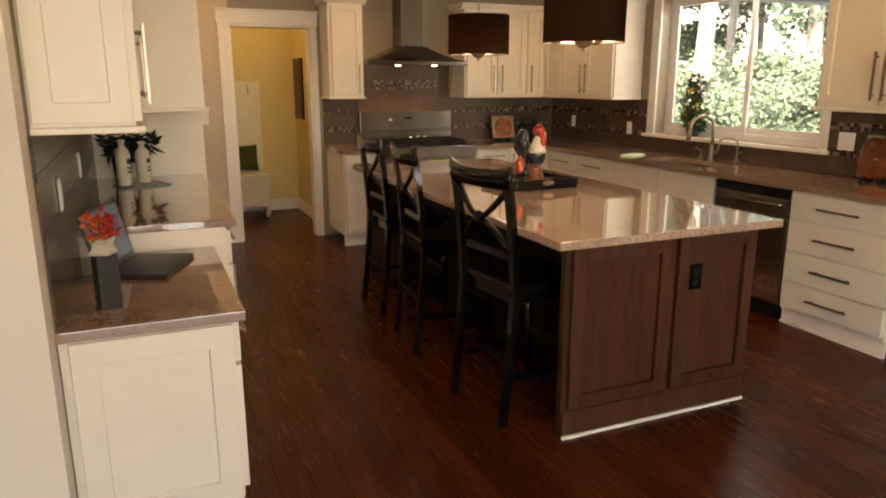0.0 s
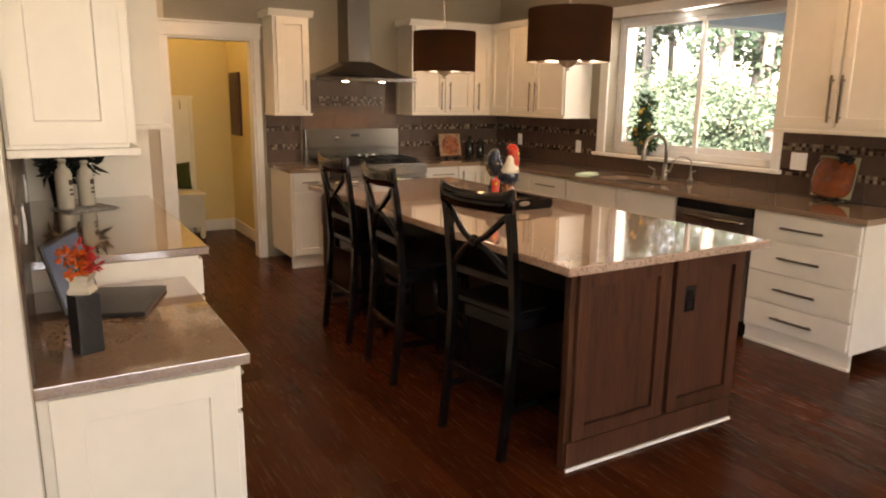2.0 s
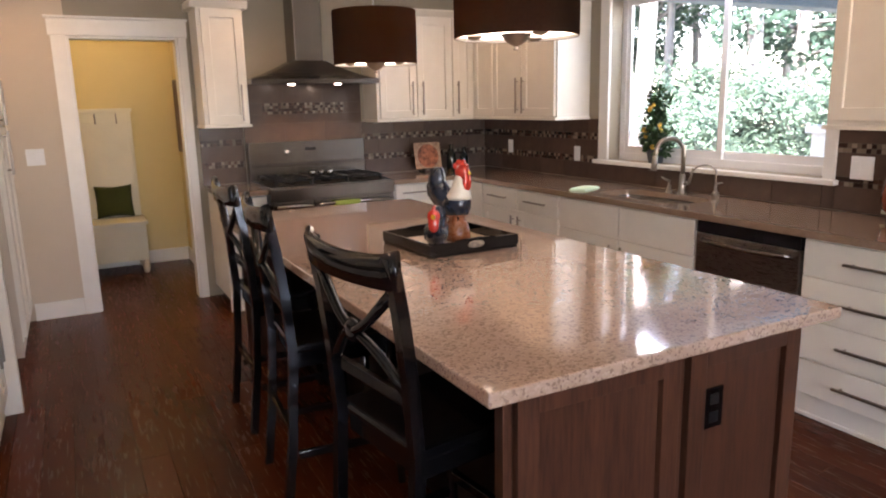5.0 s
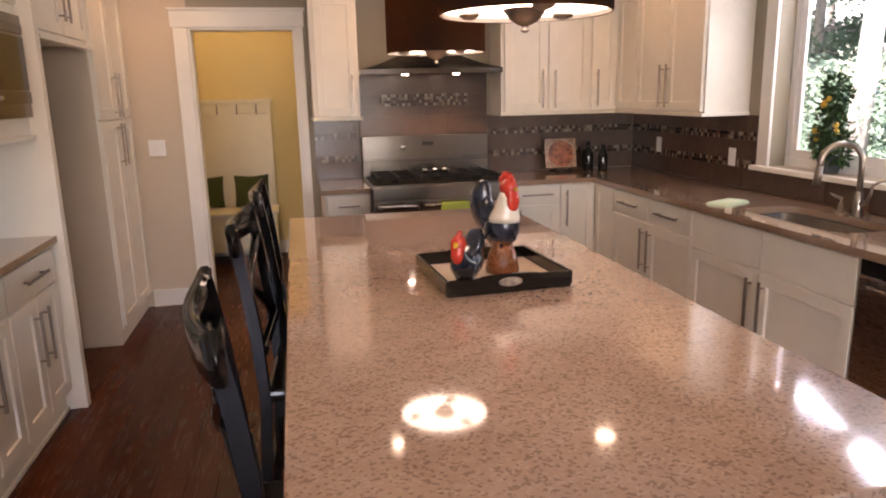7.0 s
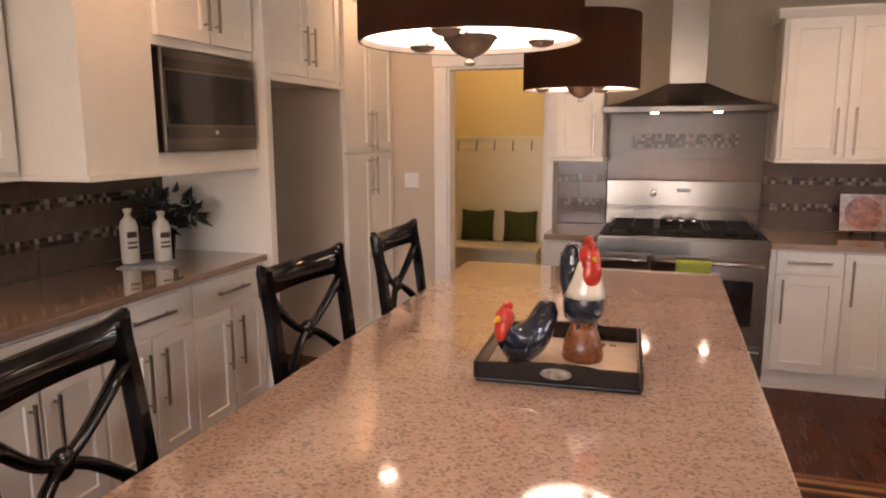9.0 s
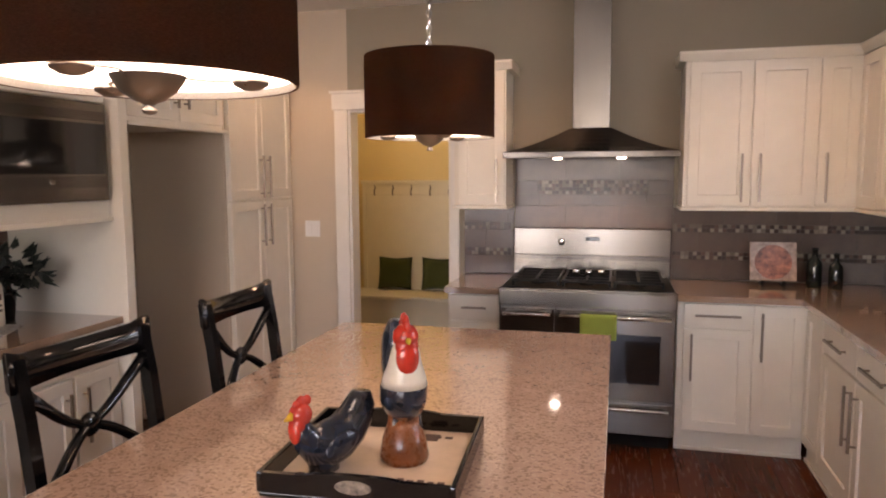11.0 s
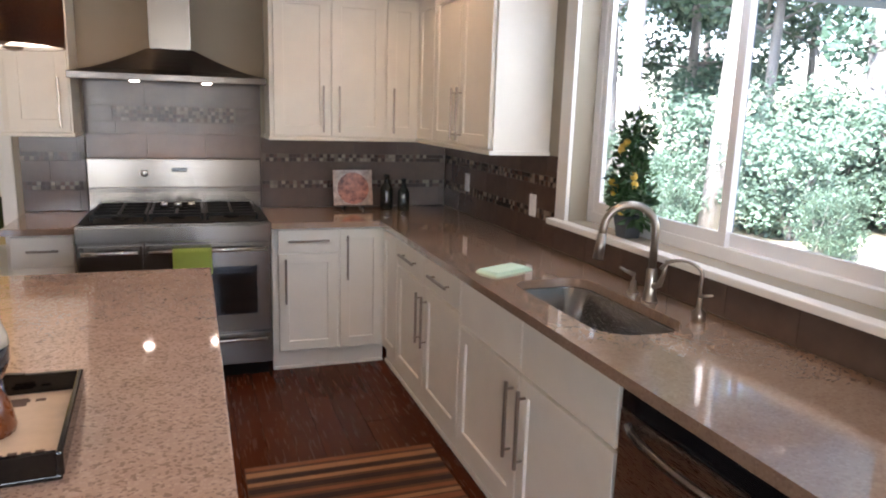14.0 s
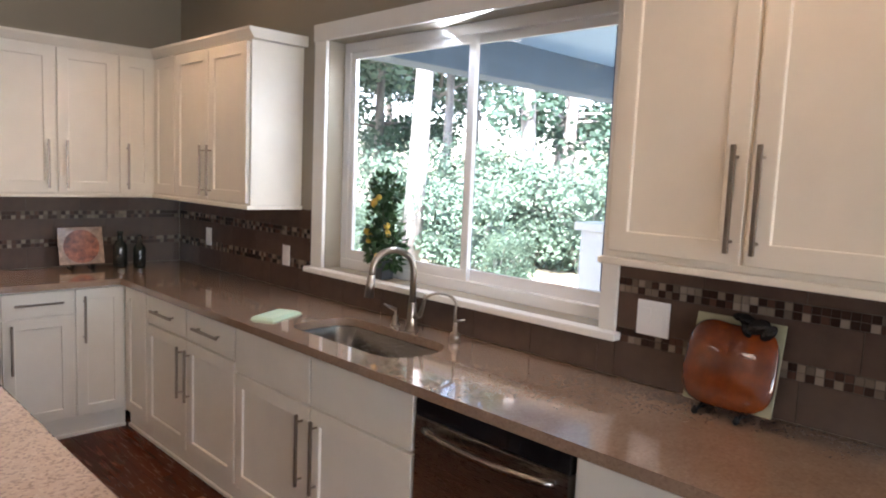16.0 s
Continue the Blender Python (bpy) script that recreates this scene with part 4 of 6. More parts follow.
# taupe side, coloured paler to put light into the dim recess
part("side_panel", boxed((0.0, 0.0195, -0.66, -0.002, 0, 2.50)), M_WALLLIT, u, "taupe painted side towards the fridge space, light put into its colour")
part("crown_moulding", boxed((0.0, w, -0.71, -0.002, 2.501, 2.56), bevel=0.012), M_WHITE, u)
front(u, "door", 0.025, w / 2 - 0.004, 1.435, 2.49, -0.67, (w / 2 - 0.045, 1.58, 0.28, True))
front(u, "door", w / 2 + 0.004, w - 0.02, 1.435, 2.49, -0.67, (w / 2 + 0.045, 1.58, 0.28, True))
front(u, "door", 0.025, w / 2 - 0.004, 0.125, 1.42, -0.67, (w / 2 - 0.045, 1.26, 0.28, True))
front(u, "door", w / 2 + 0.004, w - 0.02, 0.125, 1.42, -0.67, (w / 2 + 0.045, 1.26, 0.28, True))
# ---- dishwasher ----
dw = thing("dishwasher", ws(5.226), "dark stainless steel dishwasher with bowed bar handle", "dishwasher")
w = 5.226 - 4.604
slab("tub", (0.004, w - 0.004, -0.585, -0.02, 0.09, CT - CTH - 0.002), M_IRON, dw)
slab("door", (0.006, w - 0.006, -0.622, -0.586, 0.11, 0.80), plain("dishwasher_steel", (0.46, 0.43, 0.41), 0.28, 1.0, 0.05, 3.0, 200.0, 0.0, stretch=(0.15, 4, 4)), dw, "brushed steel door", 0.004)
slab("control_panel", (0.006, w - 0.006, -0.620, -0.586, 0.803, 0.868), M_BLACKGLASS, dw, "black control panel", 0.003)
slab("toe_plate", (0.006, w - 0.006, -0.56, -0.545, 0.0, 0.089), M_IRON, dw)
bm = bmesh.new()
tube(bm, [(0.05 + (w - 0.10) * k / 12, -0.623 - 0.045 * math.sin(math.pi * k / 12) ** 0.6, 0.765) for k in range(13)], 0.013)
part("handle", bm, M_STEEL, dw, "bowed steel bar handle", True)

# ---- sink and taps ----
sk = thing("kitchen_sink", pose(0, 0, 0), "undermount stainless steel sink bowl", "sink")
bm = bmesh.new()
loops = [(0.004, CT - CTH - 0.001), (-0.004, CT - CTH - 0.008), (-0.012, 0.74), (-0.03, 0.705), (-0.06, 0.695)]
rings = []
for inset, z in loops:
    rings.append([bm.verts.new((p[0], p[1], z)) for p in rounded(SX0 - inset, SX1 + inset, SY0 - inset, SY1 + inset, max(0.03, 0.13 + inset), max(0.03, 0.09 + inset), 9)])
m = len(rings[0])
for a, b in zip(rings, rings[1:]):
    for k in range(m):
        bm.faces.new((a[k], a[(k + 1) % m], b[(k + 1) % m], b[k]))
bm.faces.new(rings[-1])
bmesh.ops.recalc_face_normals(bm, faces=bm.faces)
bmesh.ops.solidify(bm, geom=bm.faces[:], thickness=-0.002)
M_BOWL = plain("sink_steel", (0.24, 0.225, 0.21), 0.26, 1.0, 0.06, 3.0, 160.0, 0.04, stretch=(4, 0.2, 4))
part("bowl", bm, M_BOWL, sk, smooth=True)
bm = bmesh.new()
lathe(bm, [(0.045, 0.0), (0.042, 0.004), (0.02, 0.002), (0.0, 0.002)], 20, (6.34, 5.83, 0.697))
part("drain", bm, M_CHROME, sk, "round steel drain", True)
fc = thing("kitchen_tap", pose(6.555, 5.80, CT), "tall brushed nickel gooseneck tap with pull-down spout", "tap")
bm = bmesh.new()
lathe(bm, [(0.030, 0.0), (0.030, 0.006), (0.024, 0.012), (0.021, 0.05), (0.019, 0.12), (0.016, 0.125)], 20)
part("base", bm, M_NICKEL, fc, smooth=True)
bm = bmesh.new()
arc = [(0, 0, 0.12), (0, 0, 0.25)] + [(-0.09 + 0.09 * math.cos(radians(a)), 0.03 * (1 - math.cos(radians(a))), 0.265 + 0.09 * math.sin(radians(a))) for a in range(0, 181, 15)] + [(-0.183, 0.06, 0.245)]
tube(bm, arc, [0.0145] * len(arc), 12)
part("gooseneck", bm, M_NICKEL, fc, smooth=True)
bm = bmesh.new()
rod(bm, (-0.183, 0.06, 0.25), (-0.192, 0.063, 0.155), 0.0165, 0.020, 16)
part("spray_head", bm, M_NICKEL, fc, smooth=True)
bm = bmesh.new()
rod(bm, (0, -0.01, 0.06), (0.0, -0.05, 0.075), 0.012, 0.012)
tube(bm, [(0, -0.05, 0.075), (0.0, -0.07, 0.12), (0.0, -0.08, 0.17)], [0.011, 0.008, 0.006])
part("lever", bm, M_NICKEL, fc, smooth=True)
sd = thing("soap_dispenser", pose(6.565, 5.92, CT), "small brushed nickel soap pump beside the tap", "soap pump")
bm = bmesh.new()
lathe(bm, [(0.022, 0.0), (0.022, 0.006), (0.014, 0.012), (0.012, 0.045), (0.006, 0.05), (0.006, 0.07)], 16)
part("pump_body", bm, M_NICKEL, sd, smooth=True)
bm = bmesh.new()
tube(bm, [(0.004, 0, 0.07), (-0.03, 0.01, 0.085), (-0.055, 0.015, 0.10)], [0.008, 0.007, 0.005])
part("nozzle", bm, M_NICKEL, sd, smooth=True)
ft = thing("filter_tap", pose(6.565, 5.545, CT), "slim brushed nickel drinking water tap", "tap")
bm = bmesh.new()
lathe(bm, [(0.024, 0.0), (0.023, 0.03), (0.016, 0.036), (0.010, 0.045), (0.009, 0.08)], 16)
part("base", bm, M_NICKEL, ft, smooth=True)
bm = bmesh.new()
arc = [(0, 0, 0.07), (0, 0.004, 0.12)] + [(-0.052 * (1 - math.cos(radians(a))), 0.045 * (1 - math.cos(radians(a))), 0.15 + 0.05 * math.sin(radians(a))) for a in range(0, 166, 15)]
tube(bm, arc, 0.006, 8)
part("spout", bm, M_NICKEL, ft, smooth=True)
bm = bmesh.new()
rod(bm, (0, 0, 0.085), (0.02, -0.035, 0.095), 0.006, 0.004, 8)
part("lever", bm, M_NICKEL, ft, smooth=True)
# folded cloth by the sink
M_MINT = plain("mint_cotton", (0.52, 0.66, 0.50), 0.95, vary=0.06, grain=350, relief=0.4)
bm = bmesh.new()
for k in range(4):
    o = 0.005 * k
    box(bm, -0.115 + o, 0.115 - o * 0.4, -0.062 + o, 0.062 - o * 0.2, 0.0035 * k + 0.0005, 0.0035 * k + 0.0034, 0.0014)
solid("folded_cloth", bm, M_MINT, "pale green folded cloth beside the sink", "cloth", m=pose(6.225, 6.36, CT, 0, 0, 24))

# ---- pendants ----
def fabric(name, color, through_color, share):
    """Cloth that lets some light through."""
    mat, nt, b = nodes_of(name)
    out = [n for n in nt.nodes if n.bl_idname == "ShaderNodeOutputMaterial"][0]
    vec = coords(nt, (1, 1, 6))
    weave = noise_out(nt, vec, 220.0, 2.0)
    df = nt.nodes.new("ShaderNodeBsdfDiffuse")
    nt.links.new(ramp(nt, weave, [(0.3, tuple(0.75 * c for c in color)), (0.7, tuple(min(1, 1.25 * c) for c in color))]), df.inputs["Color"])
    tl = nt.nodes.new("ShaderNodeBsdfTranslucent")
    nt.links.new(ramp(nt, weave, [(0.3, tuple(0.6 * c for c in through_color)), (0.7, through_color)]), tl.inputs["Color"])
    mx = nt.nodes.new("ShaderNodeMixShader")
    mx.inputs[0].default_value = share
    nt.links.new(df.outputs[0], mx.inputs[1])
    nt.links.new(tl.outputs[0], mx.inputs[2])
    nt.links.new(mx.outputs[0], out.inputs[0])
    return mat


M_SHADE = fabric("brown_fabric", (0.034, 0.020, 0.015), (0.50, 0.28, 0.17), 0.45)
M_LINING = fabric("white_lining", (0.85, 0.82, 0.76), (0.7, 0.62, 0.5), 0.3)
# glow of the added disc that brightens the pendant openings
M_GLOWDISC = glowing("added_disc_glow", (1.0, 0.92, 0.78), 0.8)


def pendant():
    z0, h, r = 1.716, 0.25, 0.201
    u = thing("pendant_lamp", pose(0, 0, 0), "dark brown fabric drum pendant lamp, lit, hung over the island", "pendant lamp", "pendants over the island")
    bm = bmesh.new()
    lathe(bm, [(r, 0.0), (r + 0.001, 0.004), (r + 0.001, h - 0.004), (r, h), (r - 0.003, h), (r - 0.003, 0.0)], 56, (0, 0, z0))
    bmesh.ops.delete(bm, geom=[f for f in bm.faces if len(f.verts) > 4], context='FACES')
    part("shade", bm, M_SHADE, u, "dark brown woven fabric", True)
    bm = bmesh.new()
    lathe(bm, [(r - 0.0035, h - 0.001), (r - 0.0035, 0.001), (r - 0.005, 0.001), (r - 0.005, h - 0.001)], 56, (0, 0, z0))
    bmesh.ops.delete(bm, geom=[f for f in bm.faces if len(f.verts) > 4], context='FACES')
    part("lining", bm, M_LINING, u, "white shade lining", True)
    bm = bmesh.new()
    lathe(bm, [(0.0, h - 0.012), (r - 0.006, h - 0.012), (r - 0.006, h - 0.009), (0.0, h - 0.009)], 40, (0, 0, z0))
    part("top_disc", bm, M_LINING, u)
    bm = bmesh.new()
    lathe(bm, [(0.0, -0.041), (0.008, -0.039), (0.011, -0.034), (0.005, -0.029), (0.010, -0.025), (0.021, -0.021), (0.037, -0.009), (0.048, 0.006), (0.052, 0.018), (0.054, 0.022), (0.046, 0.024), (0.012, 0.030), (0.010, h)], 24, (0, 0, z0))
    part("finial", bm, M_NICKEL, u, "polished nickel finial cup", True)
    # added glowing disc in place of the bulb-lit lining; not a lamp part
    bm = bmesh.new()
    lathe(bm, [(0.0, 0.012), (r - 0.007, 0.012), (r - 0.007, 0.016), (0.0, 0.016)], 48, (0, 0, z0))
    part("glow_disc", bm, M_GLOWDISC, u, "added glowing white disc, stands in for the bright inside of the shade")
    for k in range(3):
        t = 2 * math.pi * k / 3 + 0.5
        cx, cy = math.cos(t), math.sin(t)
        bm = bmesh.new()
        lathe(bm, [(0.0, -0.006), (0.013, -0.004), (0.024, 0.002), (0.027, 0.0115)], 16, (0.135 * cx, 0.135 * cy, z0))
        tube(bm, [((0.05 + 0.012 * i) * cx - 0.02 * math.sin(i * 0.52) * cy, (0.05 + 0.012 * i) * cy + 0.02 * math.sin(i * 0.52) * cx, z0 + 0.0095) for i in range(7)], 0.002, 6)
        part("lamp_holder", bm, M_NICKEL, u, "bronze-toned lamp holder cup", True)
    bm = bmesh.new()
    z = z0 + h + 0.0
    k = 0
    while z < CEIL - 0.05:
        rr = []
        for a in range(10):
            t = 2 * math.pi * a / 10
            q = (0.008 * math.cos(t), 0.0, 0.014 * math.sin(t))
            rr.append((q[0], q[1], z + 0.014 + q[2]) if k % 2 else (q[1], q[0], z + 0.014 + q[2]))
        tube(bm, rr + [rr[0]], 0.0022, 5)
        z += 0.023
        k += 1
    rod(bm, (0.004, 0.004, z0 + h), (0.004, 0.004, CEIL - 0.02), 0.0022, segs=6)
    part("chain", bm, M_CHROME, u, "bright nickel chain")
    bm = bmesh.new()
    lathe(bm, [(0.008, CEIL - 0.05), (0.02, CEIL - 0.04), (0.06, CEIL - 0.012), (0.065, CEIL - 0.001)], 24)
    part("ceiling_rose", bm, M_NICKEL, u, smooth=True)
    return u


p1 = pendant()
p1.location = (4.432, 4.551, 0)
copy_thing(p1, pose(4.481, 5.839, -0.012, 0, 0, 35))
for x, y in ((4.432, 4.551), (4.481, 5.839)):
    lamp("pendant_glow", 'POINT', pose(x, y, 1.87), 1.9, WARM, radius=0.05)

# ---- stools ----
def stool():
    u = thing("bar_stool", pose(0, 0, 0), "black wooden bar stool with crossed back at the island", "stool", "stools at the island")
    hw = 0.205
    for s in (-1, 1):
        bm = bmesh.new()
        pts = [(-0.055, 0.0), (-0.02, 0.30), (0.0, 0.62), (-0.015, 0.85), (-0.035, 1.02), (-0.06, 1.165)]
        for (xa, za), (xb, zb) in zip(pts, pts[1:]):
            vs = []
            for x, z in ((xa, za), (xb, zb)):
                for dx, dy in ((-0.017, -0.016), (0.017, -0.016), (0.017, 0.016), (-0.017, 0.016)):
                    vs.append(bm.verts.new((x + dx, s * hw + dy, z)))
            for i in range(4):
                bm.faces.new((vs[i], vs[(i + 1) % 4], vs[4 + (i + 1) % 4], vs[4 + i]))
            bm.faces.new(vs[3::-1])
            bm.faces.new(vs[4:])
        bmesh.ops.remove_doubles(bm, verts=bm.verts, dist=0.0004)
        part("back_leg", bm, M_BLACK, u)
        bm = bmesh.new()
        rod(bm, (0.385, s * 0.185, 0.62), (0.41, s * 0.20, 0.0), 0.021, 0.016, 12)
        part("front_leg", bm, M_BLACK, u, smooth=True)
        part("side_stretcher", boxed((0.0, 0.385, s * 0.195 - 0.01, s * 0.195 + 0.01, 0.20, 0.23), bevel=0.003), M_BLACK, u)
    # bowed top rail
    bm = bmesh.new()
    n = 12
    loops = []
    for k in range(n + 1):
        f = 2 * k / n - 1
        x = -0.052 - 0.035 * (1 - f * f)
        top = 1.175 - 0.012 * (1 - f * f) + 0.012 * max(0.0, abs(f) - 0.8) * 5
        y = f * (hw + 0.022)
        loops.append([bm.verts.new(p) for p in ((x - 0.013, y, 1.085), (x + 0.013, y, 1.085), (x + 0.008, y, top), (x - 0.018, y, top))])
    for a, b in zip(loops, loops[1:]):
        for i in range(4):
            bm.faces.new((a[i], a[(i + 1) % 4], b[(i + 1) % 4], b[i]))
    bm.faces.new(loops[0][::-1])
    bm.faces.new(loops[-1])
    bmesh.ops.recalc_face_normals(bm, faces=bm.faces)
    bmesh.ops.bevel(bm, geom=[e for e in bm.edges if abs(e.verts[0].co.y - e.verts[1].co.y) > 0.01], offset=0.005, segments=2, affect='EDGES')
    part("top_rail", bm, M_BLACK, u, smooth=True)
    for s in (-1, 1):
        bm = bmesh.new()
        pts, k = [], 10
        for i in range(k + 1):
            f = i / k
            y = s * (2 * f - 1) * (hw - 0.012)
            z = 0.80 + 0.275 * f
            bow = math.sin(math.pi * f)
            pts.append((-0.01 - 0.035 * f - 0.028 * bow + s * 0.002, y * (1 - 0.25 * bow), z + 0.03 * math.sin(2 * math.pi * f)))
        tube(bm, pts, [0.017 - 0.004 * math.sin(math.pi * i / k) for i in range(k + 1)], 8)
        part("back_brace", bm, M_BLACK, u, smooth=True)
    bm = bmesh.new()
    ball(bm, (-0.055, 0, 0.9375), 0.03, (0.65, 1.1, 1.1))
    part("brace_boss", bm, M_BLACK, u, smooth=True)
    part("lower_rail", boxed((-0.012, 0.012, -hw + 0.017, hw - 0.017, 0.765, 0.80), bevel=0.004), M_BLACK, u)
    bm = bmesh.new()
    box(bm, 0.0, 0.43, -0.215, 0.215, 0.622, 0.658, 0.012)
    part("seat", bm, M_BLACK, u, smooth=False)
    part("apron", boxed((0.02, 0.40, -0.19, 0.19, 0.56, 0.6215), bevel=0.003), M_BLACK, u)
    part("foot_rail", boxed((0.385, 0.41, -0.19, 0.19, 0.26, 0.295), bevel=0.004), M_BLACK, u)
    part("rear_stretcher", boxed((-0.03, -0.01, -0.19, 0.19, 0.30, 0.33), bevel=0.003), M_BLACK, u)
    return u


st = stool()
st.matrix_world = pose(3.768, 4.26, 0, 0, 0, 8)
copy_thing(st, pose(3.765, 5.21, 0, 0, 0, -4))
copy_thing(st, pose(3.79, 5.935, 0, 0, 0, 0))

# ---- tray with two ceramic fowl ----
tr = thing("serving_tray", pose(4.322, 4.988, CT + 0.0005, 0, 0, 3), "black wooden serving tray on the island", "tray")
TW, TD = 0.432, 0.425
M_PRINT = plain("cream_paper", (0.62, 0.50, 0.38), 0.6, vary=0.12, scale=9, relief=0.05)
M_INK = plain("brown_ink", (0.07, 0.035, 0.022), 0.6)
slab("base", (0.004, TW - 0.004, 0.004, TD - 0.004, 0.0, 0.010), M_BLACK, tr)
slab("printed_lining", (0.013, TW - 0.013, 0.013, TD - 0.013, 0.0105, 0.012), M_PRINT, tr, "cream printed lining", 0)
for nm, a in (("side", (0.0, 0.012, 0.0, TD, 0.0105, 0.055)), ("side", (TW - 0.012, TW, 0.0, TD, 0.0105, 0.055))):
    slab(nm, a, M_BLACK, tr)
for y in (0.0, TD - 0.012):
    bm = bmesh.new()
    prism(bm, [(0.0125, 0.0105), (TW - 0.0125, 0.0105), (TW - 0.0125, 0.055)] + [(TW / 2 + 0.10 * math.cos(radians(a)), 0.056 + 0.007 * math.sin(radians(a))) for a in range(0, 181, 15)] + [(0.0125, 0.055)], 1, y, y + 0.012)
    part("end", bm, M_BLACK, tr)
    bm = bmesh.new()
    lathe(bm, [(0.0, 0.0), (0.05, 0.0), (0.05, 0.0015), (0.0, 0.0015)], 28)
    bm.transform(pose(TW / 2, y - 0.001 if y == 0 else y + 0.013, 0.038, 90 if y == 0 else -90, 0, 0) @ Matrix.Diagonal((0.8, 0.30, 1.0, 1)))
    part("oval_plaque", bm, plain("faded_plaque", (0.22, 0.18, 0.145), 0.4, vary=0.7, scale=60), tr, "worn cream and black oval plaque")
rng = random.Random(3)
for k in range(15):
    h = 0.030 + 0.012 * rng.random()
    slab("printed_letter", (0.05 + 0.023 * k, 0.066 + 0.023 * k, 0.045, 0.075 + h, 0.0122, 0.0127), M_INK, tr, "", 0)
for k in range(4):
    slab("printed_mark", (0.25 + 0.03 * k, 0.27 + 0.03 * k, 0.36, 0.375, 0.0122, 0.0127), M_INK, tr, "", 0)
slab("printed_patch", (0.285, 0.325, 0.34, 0.385, 0.0122, 0.0126), M_INK, tr, "brown printed patch", 0)


class Glazed:
    """One mesh of several glazes."""
    def __init__(self):
        self.bm, self.done, self.mats = bmesh.new(), 0, []

    def paint(self, material):
        if material not in self.mats:
            self.mats.append(material)
        self.bm.faces.ensure_lookup_table()
        for f in self.bm.faces[self.done:]:
            f.material_index, f.smooth = self.mats.index(material), True
        self.done = len(self.bm.faces)

    def finish(self, name, label, category, m):
        mesh = bpy.data.meshes.new(name)
        self.bm.to_mesh(mesh)
        self.bm.free()
        for mat in self.mats:
            mesh.materials.append(mat)
        ob = new(name, mesh)
        ob.matrix_world = m
        return tagged(ob, label, category)


G_NAVY = plain("navy_glaze", (0.014, 0.020, 0.034), 0.16, vary=0.3, scale=20, relief=0.05, coat=0.5)
G_RED = plain("red_glaze", (0.50, 0.035, 0.02), 0.2, vary=0.2, scale=25, relief=0.1, coat=0.5)
G_WHITE = plain("white_glaze", (0.66, 0.62, 0.54), 0.2, vary=0.08, scale=20, relief=0.05, coat=0.5)
G_BROWN = plain("brown_glaze", (0.22, 0.075, 0.03), 0.28, vary=0.3, scale=25, relief=0.2, coat=0.3)
G_YELLOW = plain("yellow_glaze", (0.65, 0.38, 0.03), 0.25, vary=0.1, relief=0)


def shell(bm, stations, segs=20):
    """A skin over oval stations (centre, half width, half depth), stacked upward."""
    rings = []
    for (cx, cy, cz), a, b in stations:
        rings.append([bm.verts.new((cx + b * math.cos(2 * math.pi * k / segs), cy + a * math.sin(2 * math.pi * k / segs), cz)) for k in range(segs)])
    for lo, hi in zip(rings, rings[1:]):
        for k in range(segs):
            bm.faces.new((lo[k], lo[(k + 1) % segs], hi[(k + 1) % segs], hi[k]))
    bm.faces.new(rings[0][::-1])
    bm.faces.new(rings[-1])


def fan(bm, pts, half, bulge=1.0):
    """A rounded flat shape in the x-z plane through pts (x, z, radius)."""
    for x, z, r in pts:
        ball(bm, (x, 0, z), r, (1, half / r, 1), u=14, v=8)


g = Glazed()       # tall rooster, looks along +x
shell(g.bm, [((0.0, 0, 0.0), 0.056, 0.060), ((0.0, 0, 0.012), 0.058, 0.062), ((0.0, 0, 0.05), 0.052, 0.054), ((0.0, 0, 0.085), 0.040, 0.042), ((0.0, 0, 0.10), 0.025, 0.03)])
for s in (-1, 1):
    rod(g.bm, (0.012, s * 0.026, 0.0), (0.005, s * 0.022, 0.115), 0.026, 0.016, 12)
g.paint(G_BROWN)
shell(g.bm, [((-0.015, 0, 0.095), 0.022, 0.04), ((-0.012, 0, 0.115), 0.046, 0.064), ((-0.006, 0, 0.145), 0.056, 0.072), ((0.0, 0, 0.175), 0.056, 0.066), ((0.008, 0, 0.195), 0.050, 0.054)])
n0 = len(g.bm.verts)
tube(g.bm, [(-0.02, 0, 0.16), (-0.055, 0, 0.175), (-0.085, 0, 0.205), (-0.102, 0, 0.24), (-0.10, 0, 0.272), (-0.085, 0, 0.296), (-0.07, 0, 0.305)], [0.052, 0.052, 0.049, 0.046, 0.042, 0.032, 0.014], 18)
tube(g.bm, [(-0.06, 0, 0.16), (-0.10, 0, 0.175), (-0.128, 0, 0.205), (-0.138, 0, 0.235), (-0.13, 0, 0.258)], [0.034, 0.032, 0.028, 0.02, 0.008], 14)
g.bm.verts.ensure_lookup_table()
for v_ in g.bm.verts[n0:]:
    v_.co.y *= 0.78
g.paint(G_NAVY)
shell(g.bm, [((0.008, 0, 0.182), 0.055, 0.060), ((0.013, 0, 0.20), 0.052, 0.054), ((0.02, 0, 0.235), 0.040, 0.040), ((0.026, 0, 0.27), 0.032, 0.032), ((0.028, 0, 0.285), 0.026, 0.026)])
g.paint(G_WHITE)
ball(g.bm, (0.032, 0, 0.300), 0.032, (1.1, 0.95, 1.0))
fan(g.bm, [(0.035, 0.335, 0.018), (0.015, 0.338, 0.016), (-0.002, 0.325, 0.014), (0.05, 0.325, 0.013)], 0.009)
ball(g.bm, (0.054, 0, 0.256), 0.027, (0.6, 1.0, 1.5))
ball(g.bm, (0.046, 0, 0.282), 0.026, (0.8, 1.05, 1.0))
g.paint(G_RED)
rod(g.bm, (0.058, 0, 0.300), (0.076, 0, 0.293), 0.010, 0.002, 10)
g.paint(G_YELLOW)
